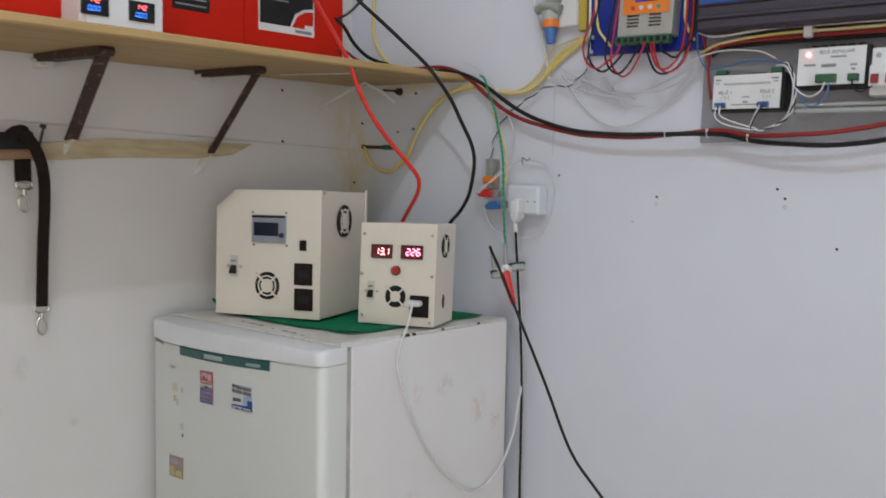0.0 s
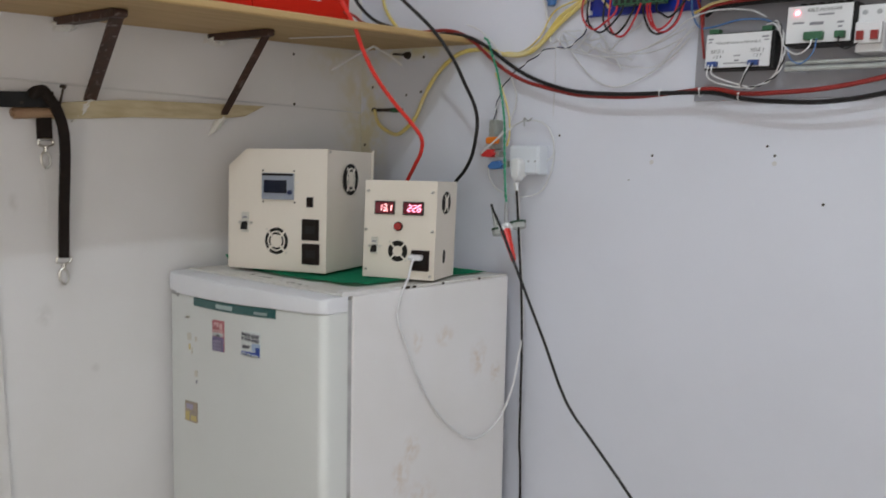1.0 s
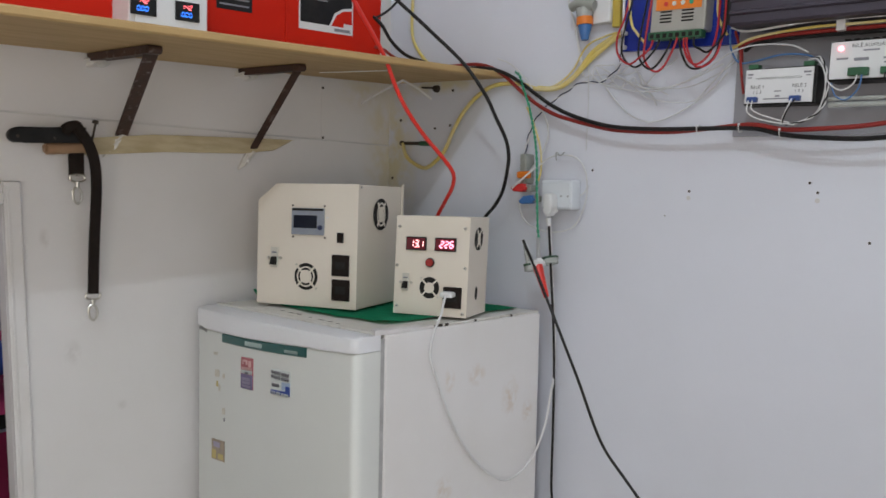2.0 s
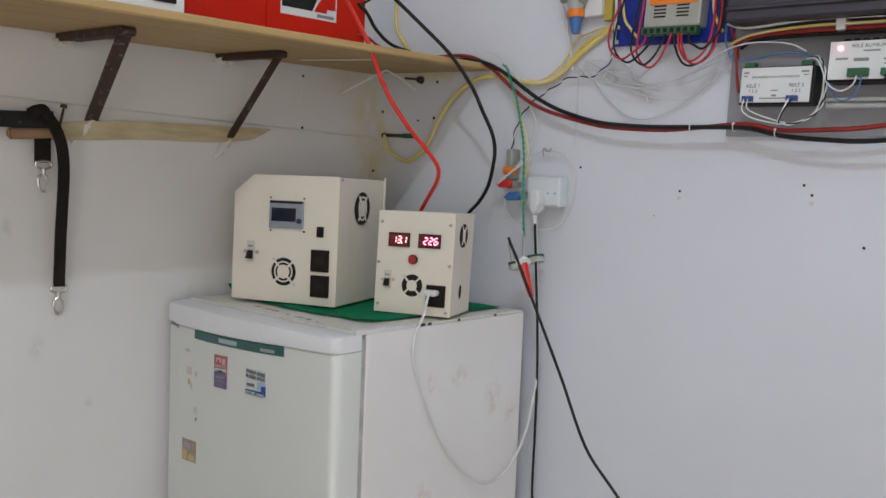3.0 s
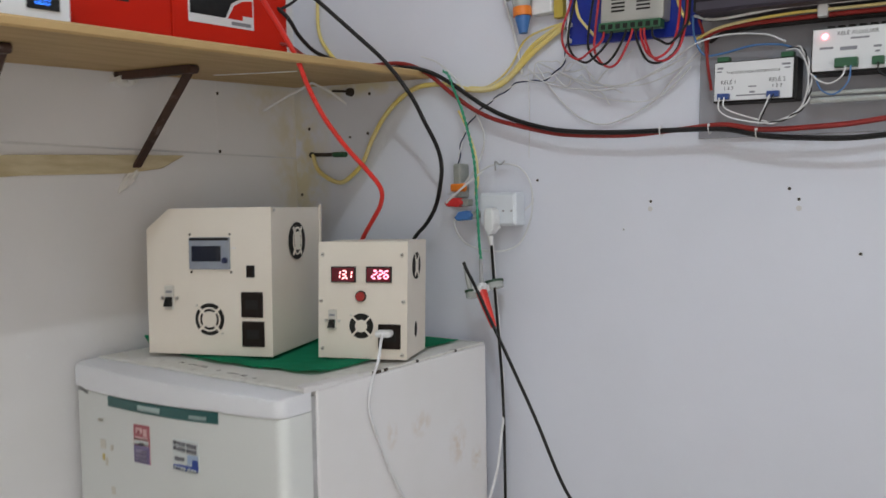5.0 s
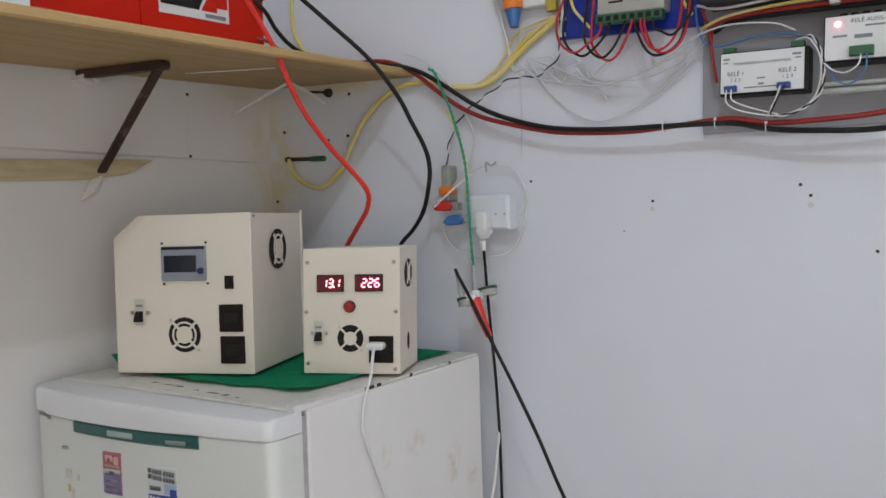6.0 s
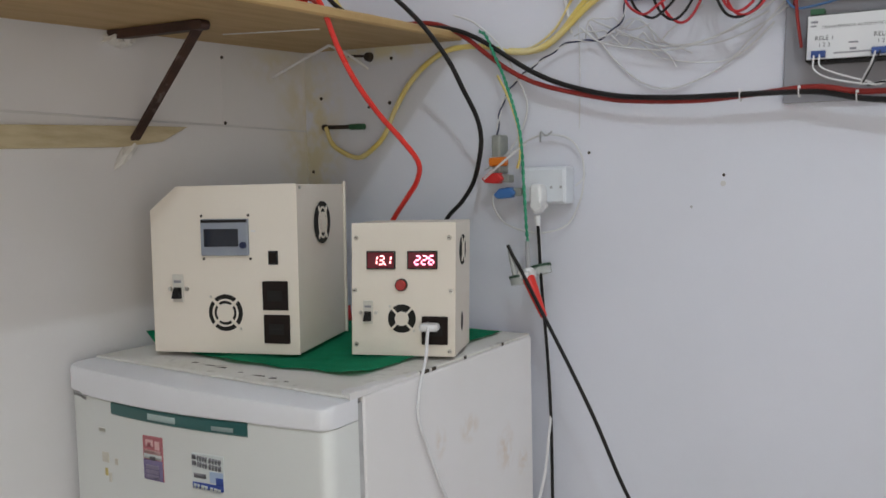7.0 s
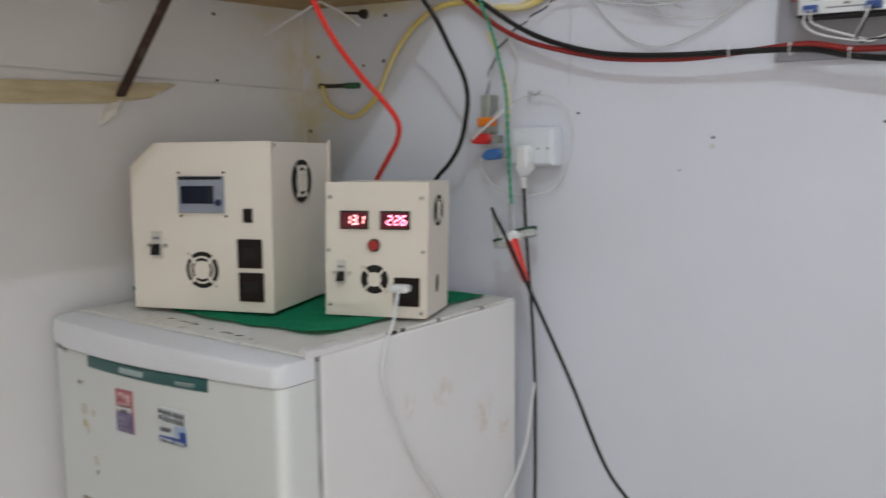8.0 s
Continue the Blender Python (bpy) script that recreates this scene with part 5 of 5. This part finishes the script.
# ---- solar electronics ----
def tilt(x, z, deg=2.2):
    """Turns clockwise in the wall plane round a place."""
    return Matrix.Translation((x, 0, z)) @ Matrix.Rotation(radians(deg), 4, "Y") @ Matrix.Translation((-x, 0, -z))


def tilted(bm, m):
    bmesh.ops.transform(bm, matrix=m, verts=bm.verts)
    return bm


single("backing_board", tilted(solid(-0.842, -0.10, WY - 0.010, WY + 0.0004, 2.066, 2.62, 0.001), tilt(-0.842, 2.15, 1.2)), TRAY, "grey acrylic backing board screwed to the wall", "board")

TC = tilt(-0.96, 2.25, 3.2)
bb = thing("mounting_board", None, "glossy blue mounting board behind the charge controller", "board")
part("board", tilted(solid(-1.086, -0.838, WY - 0.012, WY - 0.0002, 2.243, 2.55, 0.0015), TC), BLUE_B, bb)
for x, z in ((-1.078, 2.250), (-1.078, 2.278)):
    part("cable_clip", tilted(solid(x - 0.006, x + 0.006, WY - 0.022, WY - 0.012, z - 0.004, z + 0.004, 0.0015), TC), WHITE, bb)
cc = thing("charge_controller", None, "grey solar charge controller with an orange face", "controller")
part("case", tilted(solid(-1.003, -0.891, 2.388, WY - 0.0122, 2.268, 2.50, 0.003), TC), ALU, cc)
part("orange_face", tilted(solid(-0.993, -0.899, 2.3865, 2.388, 2.309, 2.49, 0.0004), TC), ORANGE, cc)
for k in range(4):
    for x0 in (-0.983, -0.938):
        part("vent_slot", tilted(solid(x0, x0 + 0.024, 2.3872, 2.388, 2.2855 + 0.0064 * k, 2.2885 + 0.0064 * k), TC), HOLE, cc)
tb = part("terminal_block", tilted(solid(-1.002, -0.892, 2.380, 2.400, 2.253, 2.2675, 0.0012), TC), GREEN_T, cc, "green screw terminal block")
for k in range(8):
    x = -0.993 + 0.0133 * k
    part("clamp_hole", tilted(solid(x - 0.004, x + 0.004, 2.3795, 2.3800, 2.256, 2.264), TC), HOLE, tb)
for x, mt in ((-0.972, RED_C), (-0.955, PALE), (-0.937, PALE), (-0.920, GREEN_W)):
    part("button", tilted(rod(bmesh.new(), (x, 2.3866, 2.3205), (x, 2.385, 2.3205), 0.0044, 0.004, 16), TC), mt, cc)
part("screen", tilted(solid(-0.966, -0.923, 2.3858, 2.3866, 2.3335, 2.366, 0.0004), TC), SCREEN, cc, "lit blue display")
part("screen_bezel", tilted(solid(-0.968, -0.921, 2.3862, 2.3869, 2.3315, 2.368, 0.0003), TC), BLACK, cc)
wb = thing("wall_box", None, "white plastic box beside an ochre strip", "junction box")
part("box", solid(-1.150, -1.108, 2.412, WY, 2.312, 2.46, 0.003), WHITE, wb)
part("strip", solid(-1.1075, -1.089, 2.420, WY, 2.302, 2.46, 0.001), YELLOW_P, wb, "ochre yellow strip")
hc = thing("cord_connector", None, "hanging clear cord connector with orange collar and blue cap", "connector")
part("body", rod(bmesh.new(), (-1.166, 2.405, 2.346), (-1.165, 2.405, 2.3275), 0.019, 0.0165, 20), CLEAR, hc, smooth=True)
part("shoulder", tube([(-1.195, 2.400, 2.352), (-1.170, 2.396, 2.356), (-1.138, 2.400, 2.346)], 0.0105, 12), GREY_CL, hc, smooth=True)
part("gland", rod(bmesh.new(), (-1.163, 2.405, 2.358), (-1.142, 2.407, 2.400), 0.017, 0.013, 18), GREY_CL, hc, smooth=True)
part("collar", rod(bmesh.new(), (-1.165, 2.405, 2.3272), (-1.164, 2.405, 2.311), 0.0175, 0.0175, 20), ORANGE, hc, smooth=True)
part("cap", rod(bmesh.new(), (-1.164, 2.405, 2.3108), (-1.163, 2.405, 2.280), 0.0150, 0.008, 20), BLUE_C, hc, smooth=True)
cable("white_wire", [(-1.235, 2.428, 2.50), (-1.228, 2.428, 2.40), (-1.205, 2.428, 2.32), (-1.19, 2.428, 2.26), (-1.18, 2.428, 2.21)], 0.0028, WHITE_W, "thin white wire hanging on the wall")

# controller wires
for k, (x0, x1, low, mt) in enumerate(((-0.992, -1.072, 2.212, RED_X), (-0.978, -1.060, 2.205, BLACK_W), (-0.952, -1.022, 2.198, BLACK_W), (-0.940, -1.010, 2.192, RED_X))):
    top = 2.33 + 0.02 * k
    cable("controller_wire", [(x0, 2.385, 2.262), (x0 - 0.002, 2.378, 2.240), (x0 * 0.72 + x1 * 0.28, 2.372, low + 0.010), (x0 * 0.45 + x1 * 0.55, 2.370, low), (x0 * 0.12 + x1 * 0.88, 2.374, low + 0.022), (x1, 2.385, low + 0.06), (x1 + 0.012, 2.40, top), (x1 + 0.03, 2.40, top + 0.12)],
          0.0021, mt, "red insulated wire looped below the controller" if mt is RED_X else "black insulated wire looped below the controller", "wire", "controller wires")
for k, (x0, x1, low, mt) in enumerate(((-0.926, -0.862, 2.198, RED_X), (-0.920, -0.850, 2.192, RED_X), (-0.906, -0.846, 2.218, BLACK_W), (-0.934, -0.852, 2.190, BLACK_W))):
    cable("controller_wire", [(x0, 2.385, 2.260), (x0 + 0.002, 2.378, 2.236), (x0 * 0.75 + x1 * 0.25, 2.374, low + 0.008), (x0 * 0.45 + x1 * 0.55, 2.372, low), (x0 * 0.12 + x1 * 0.88, 2.376, low + 0.020), (x1, 2.385, 2.262), (x1 + 0.002, 2.39, 2.34), (x1 + 0.012, 2.39, 2.46)],
          0.0021, mt, "red insulated wire looped below the controller" if mt is not BLACK_W else "black insulated wire looped below the controller", "wire", "controller wires")
cable("controller_wire", [(-1.06, 2.41, 2.48), (-1.056, 2.40, 2.36), (-1.050, 2.40, 2.30), (-1.035, 2.40, 2.275), (-1.018, 2.40, 2.255)], 0.0026, YELLOW_W, "yellow insulated wire beside the controller", "wire", "controller wires")
cable("controller_wire", [(-0.848, 2.40, 2.48), (-0.866, 2.40, 2.36), (-0.870, 2.40, 2.30), (-0.862, 2.40, 2.27), (-0.850, 2.40, 2.25)], 0.0026, YELLOW_W, "yellow insulated wire beside the controller", "wire", "controller wires")
cable("controller_wire", [(-1.078, 2.41, 2.48), (-1.075, 2.41, 2.36), (-1.068, 2.40, 2.29), (-1.074, 2.41, 2.25)], 0.0026, WHITE_W, "white insulated wire beside the controller", "wire", "controller wires")

# slack white wires between controller and relays
for pts_ in ([(-1.145, 2.425, 2.228), (-1.09, 2.418, 2.200), (-1.02, 2.41, 2.168), (-0.95, 2.405, 2.168), (-0.89, 2.40, 2.190), (-0.842, 2.395, 2.215), (-0.79, 2.385, 2.222), (-0.73, 2.385, 2.215), (-0.70, 2.385, 2.200)],
             [(-1.16, 2.420, 2.215), (-1.12, 2.412, 2.185), (-1.05, 2.408, 2.166), (-0.99, 2.405, 2.160), (-0.92, 2.405, 2.176), (-0.86, 2.41, 2.20)],
             [(-1.15, 2.430, 2.222), (-1.11, 2.428, 2.165), (-1.06, 2.428, 2.118), (-1.01, 2.428, 2.103), (-0.95, 2.428, 2.12), (-0.89, 2.425, 2.155), (-0.855, 2.42, 2.185)]):
    cable("white_wire", pts_, 0.0014, THIN_W, "slack thin white wire on the wall", "wire", "slack white wires")

rng = random.Random(11)
for k in range(5):
    x, z = -1.175 + 0.020 * k, 2.205 - 0.006 * (k % 4)
    run = [(x, 2.428, z)]
    for j in range(5 + k % 3):
        x += rng.uniform(0.012, 0.034)
        z = max(2.135, min(2.225, z + rng.uniform(-0.034, 0.030)))
        run.append((x, 2.428 - rng.uniform(0.0, 0.012), z))
    cable("white_wire", run, 0.0012, THIN_W, "tangled thin white wire on the wall", "wire", "slack white wires", 6, 6)
for k in (0, 3):
    run = [(-0.835, 2.415, 2.205 + 0.004 * k), (-0.87 - 0.006 * k, 2.418, 2.185 - 0.007 * k), (-0.93, 2.422, 2.166 - 0.010 * k), (-0.99 - 0.01 * k, 2.424, 2.168 - 0.006 * k), (-1.06, 2.425, 2.186 - 0.002 * k), (-1.12, 2.427, 2.205 + 0.003 * k)]
    cable("white_wire", run, 0.0011, THIN_W, "slack thin white wire on the wall", "wire", "slack white wires", 6, 6)

# inverter heat sink
hs = thing("power_inverter", None, "violet-grey finned aluminium power inverter on the wall", "inverter")
TZ = 2.254
section = [(WY - 0.0105, TZ), (2.354, TZ), (2.349, TZ + 0.004), (2.349, TZ + 0.017), (2.344, TZ + 0.0195), (2.344, TZ + 0.0235), (2.349, TZ + 0.026), (2.349, TZ + 0.040),
           (2.345, TZ + 0.042), (2.345, TZ + 0.12), (2.349, TZ + 0.122), (2.349, TZ + 0.20)]
section += [(WY - 0.0105, section[-1][1])]
bm = bmesh.new()
a = [bm.verts.new((-0.824, y, z)) for y, z in section]
b = [bm.verts.new((-0.22, y, z)) for y, z in section]
bm.faces.new(a)
bm.faces.new(b[::-1])
for i in range(len(section)):
    j = (i + 1) % len(section)
    bm.faces.new((a[i], a[j], b[j], b[i]))
part("finned_case", tilted(bm, tilt(-0.824, TZ, 2.6)), HEAT, hs)
SINK = tilt(-0.824, TZ, 2.6)
fp = part("front_label", tilted(solid(-0.821, -0.23, 2.3435, 2.3449, TZ + 0.044, TZ + 0.118, 0.0004), SINK), BLUE_LBL, hs, "blue printed front label")
part("print_field", tilted(solid(-0.812, -0.705, 2.3427, 2.3434, TZ + 0.053, TZ + 0.110), SINK), BLACK, fp)
for x0, x1, dz in ((-0.795, -0.778, 0.058), (-0.772, -0.757, 0.058), (-0.750, -0.735, 0.058), (-0.690, -0.56, 0.062)):
    part("print_bar", tilted(solid(x0, x1, 2.3420, 2.3426, TZ + dz, TZ + dz + 0.010), SINK), PALE, fp)
part("end_plate", tilted(solid(-0.8275, -0.8242, 2.347, WY - 0.011, TZ + 0.002, TZ + 0.19, 0.0008), tilt(-0.824, TZ, 2.6)), BLACK, hs)
# wires below the heat sink
for pts_, mt, r in (([(-0.842, 2.40, 2.262), (-0.80, 2.385, 2.248), (-0.70, 2.38, 2.250), (-0.62, 2.38, 2.246), (-0.50, 2.38, 2.240), (-0.35, 2.38, 2.235)], WHITE_W, 0.0023),
                    ([(-0.838, 2.40, 2.225), (-0.79, 2.385, 2.236), (-0.70, 2.382, 2.240), (-0.60, 2.382, 2.236), (-0.45, 2.382, 2.230)], YELLOW_W, 0.0024),
                    ([(-0.826, 2.41, 2.20), (-0.815, 2.395, 2.228), (-0.76, 2.388, 2.234), (-0.66, 2.388, 2.232), (-0.52, 2.388, 2.226), (-0.40, 2.388, 2.222)], RED_D, 0.0035),
                    ([(-0.820, 2.412, 2.22), (-0.78, 2.392, 2.228), (-0.66, 2.392, 2.226), (-0.52, 2.392, 2.219), (-0.40, 2.392, 2.214)], BLACK_W, 0.0035),
                    ([(-0.845, 2.40, 2.262), (-0.840, 2.395, 2.225), (-0.826, 2.398, 2.198), (-0.80, 2.40, 2.196), (-0.75, 2.395, 2.202), (-0.71, 2.392, 2.198), (-0.690, 2.39, 2.19)], BLUE_W, 0.0017),
                    ([(-0.835, 2.40, 2.255), (-0.824, 2.398, 2.22), (-0.820, 2.398, 2.18), (-0.815, 2.40, 2.14)], RED_D, 0.0024)):
    cable("relay_wire", pts_, r, mt, {WHITE_W: "white", YELLOW_W: "yellow", RED_D: "dull red", BLACK_W: "black", BLUE_W: "blue"}[mt] + " insulated wire above the relay modules", "wire", "relay wires")
single("cable_clip", solid(-0.655, -0.641, 2.376, WY - 0.0105, 2.228, 2.246, 0.002), WHITE, "white plastic wire clip under the heat sink", "clip")


def relay(x0, x1, z0, z1, yf, tag, deg):
    m = tilt(x0, z0, deg)
    t = thing("relay_module", None, tag, "relay module", "relay modules")
    part("case", tilted(solid(x0 - 0.002, x1 + 0.006, yf + 0.0032, WY - 0.0105, z0 - 0.003, z1 + 0.002, 0.002), m), BLACK, t)
    part("face_plate", tilted(solid(x0, x1, yf, yf + 0.003, z0, z1, 0.0006), m), WHITE, t)
    return t, m


r1, m1 = relay(-0.806, -0.690, 2.120, 2.179, 2.383, "white-faced relay module with blue terminals", 2.0)
for text, x, z, s in (("TRANSFERENCIA AUTOMATICA", -0.748, 2.1625, 0.0056), ("RELÉ 1", -0.784, 2.148, 0.0085), ("RELÉ 2", -0.712, 2.148, 0.0085), ("1 2 3", -0.784, 2.139, 0.0075), ("1 2 3", -0.712, 2.139, 0.0075)):
    words(text, s, m1 @ at(x, 2.3827, z), INK, r1)
for x0, x1, z0, z1 in ((-0.802, -0.793, 2.169, 2.172), (-0.802, -0.795, 2.164, 2.166), (-0.706, -0.694, 2.169, 2.172), (-0.702, -0.694, 2.164, 2.166), (-0.754, -0.742, 2.139, 2.141), (-0.772, -0.724, 2.126, 2.128), (-0.752, -0.744, 2.130, 2.133)):
    part("print_bar", tilted(solid(x0, x1, 2.3826, 2.383, z0, z1), m1), INK_S, r1)
for x in (-0.790, -0.716):
    part("terminal", tilted(solid(x - 0.009, x + 0.009, 2.374, 2.3828, 2.1215, 2.1305, 0.001), m1), BLUE_T, r1)
for x in (-0.795, -0.700):
    part("terminal", tilted(solid(x - 0.009, x + 0.009, 2.386, 2.402, 2.1812, 2.189, 0.001), m1), GREEN_T, r1)
r2, m2 = relay(-0.662, -0.560, 2.149, 2.209, 2.375, "white-faced relay module with a glowing red light", 2.2)
words("RELÉ AUXILIAR", 0.0080, m2 @ at(-0.603, 2.3746, 2.201), INK, r2)
for x0, x1, z0, z1 in ((-0.612, -0.588, 2.192, 2.1945), (-0.652, -0.634, 2.180, 2.183), (-0.625, -0.603, 2.177, 2.182), (-0.582, -0.572, 2.178, 2.181), (-0.580, -0.574, 2.171, 2.174)):
    part("print_bar", tilted(solid(x0, x1, 2.3746, 2.375, z0, z1), m2), INK_S, r2)
part("light", tilted(rod(bmesh.new(), (-0.646, 2.375, 2.198), (-0.646, 2.3715, 2.198), 0.0046, 0.0036, 14), m2), LED_SPOT, r2, "glowing red light")
part("terminal", tilted(solid(-0.630, -0.600, 2.363, 2.3748, 2.152, 2.165, 0.001), m2), GREEN_T, r2)
part("terminal", tilted(solid(-0.582, -0.567, 2.363, 2.3748, 2.153, 2.164, 0.001), m2), GREEN_T, r2)
for k in range(6):
    part("vent_slot", tilted(solid(-0.645 + 0.014 * k, -0.636 + 0.014 * k, 2.385, 2.400, 2.2112, 2.2145), m2), HOLE, r2)
for pts_, mt in (([(-0.795, 2.375, 2.124), (-0.794, 2.368, 2.105), (-0.778, 2.365, 2.092), (-0.752, 2.37, 2.084), (-0.73, 2.38, 2.080)], WHITE_W),
                 ([(-0.788, 2.375, 2.124), (-0.786, 2.368, 2.108), (-0.768, 2.365, 2.097), (-0.744, 2.37, 2.088), (-0.725, 2.38, 2.082)], WHITE_W),
                 ([(-0.720, 2.375, 2.122), (-0.724, 2.366, 2.105), (-0.732, 2.37, 2.09), (-0.738, 2.38, 2.080)], WHITE_W),
                 ([(-0.714, 2.375, 2.122), (-0.722, 2.364, 2.103), (-0.730, 2.368, 2.088), (-0.735, 2.378, 2.082)], BLACK_W),
                 ([(-0.70, 2.39, 2.188), (-0.682, 2.38, 2.185), (-0.668, 2.375, 2.160), (-0.666, 2.372, 2.128), (-0.676, 2.372, 2.098), (-0.700, 2.375, 2.084), (-0.725, 2.38, 2.080)], WHITE_W),
                 ([(-0.615, 2.365, 2.153), (-0.618, 2.358, 2.137), (-0.634, 2.36, 2.128), (-0.650, 2.365, 2.134), (-0.662, 2.37, 2.146)], WHITE_W),
                 ([(-0.608, 2.365, 2.153), (-0.610, 2.356, 2.128), (-0.628, 2.358, 2.112), (-0.646, 2.362, 2.120), (-0.656, 2.37, 2.142)], BLUE_W),
                 ([(-0.574, 2.365, 2.154), (-0.572, 2.357, 2.138), (-0.560, 2.357, 2.130), (-0.546, 2.365, 2.138)], BLACK_W)):
    cable("relay_wire", pts_, 0.0012, mt, {WHITE_W: "white", BLACK_W: "black", BLUE_W: "blue"}[mt] + " thin wire looped below a relay module", "wire", "relay wires")
LOOP = [(-0.695, 2.39, 2.190), (-0.676, 2.38, 2.186), (-0.664, 2.375, 2.155), (-0.663, 2.372, 2.12), (-0.672, 2.37, 2.098), (-0.690, 2.372, 2.086), (-0.712, 2.376, 2.080), (-0.730, 2.378, 2.079)]
tr = thing("twisted_wire", None, "thin twisted black and white wire pair beside a relay module", "wire")
part("strand", twisted(LOOP, 0.0012, 0.030, 0), BLACK_W, tr, "black strand")
part("strand", twisted(LOOP, 0.0012, 0.030, 1), WHITE_W, tr, "white strand")
bk = thing("circuit_breaker", None, "white two-pole circuit breaker with red switches", "circuit breaker")
part("case", tilted(solid(-0.553, -0.512, 2.380, WY - 0.0105, 2.130, 2.204, 0.002), m2), WHITE, bk)
part("nose", tilted(solid(-0.552, -0.513, 2.366, 2.3798, 2.142, 2.176, 0.002), m2), WHITE, bk)
for x in (-0.543, -0.522):
    part("switch", tilted(solid(x - 0.0055, x + 0.0055, 2.360, 2.366, 2.147, 2.161, 0.001), m2), RED_D, bk)
    part("screw", tilted(rod(bmesh.new(), (x, 2.380, 2.192), (x, 2.3785, 2.192), 0.004), m2), GREY_IN, bk)
for z, r in ((2.108, 0.0045), (2.118, 0.0035)):
    single("clear_rod", rod(bmesh.new(), (-0.668, 2.40, z + 0.002), (-0.40, 2.40, z - 0.006), r, r, 12), CLEAR, "clear plastic rod across the backing board", "rod", "clear rods", smooth=True)

# upper wires by the batteries
cable("battery_cable", [(-1.56, 2.10, 2.36), (-1.505, 2.128, 2.318), (-1.50, 2.159, 2.283), (-1.50, 2.193, 2.262), (-1.50, 2.225, 2.2535), (-1.505, 2.27, 2.252)], 0.0038, BLACK_W, "black cable behind the batteries on the shelf")
cable("battery_cable", [(-1.58, 2.09, 2.30), (-1.505, 2.132, 2.330), (-1.50, 2.173, 2.364), (-1.50, 2.20, 2.40), (-1.52, 2.19, 2.43), (-1.56, 2.15, 2.43)], 0.0028, BLACK_W, "black cable behind the batteries on the shelf")
cable("battery_cable", [(-1.56, 2.10, 2.268), (-1.505, 2.132, 2.262), (-1.495, 2.160, 2.248), (-1.50, 2.190, 2.244), (-1.53, 2.25, 2.246)], 0.0032, RED_D, "dull red cable behind the batteries on the shelf")
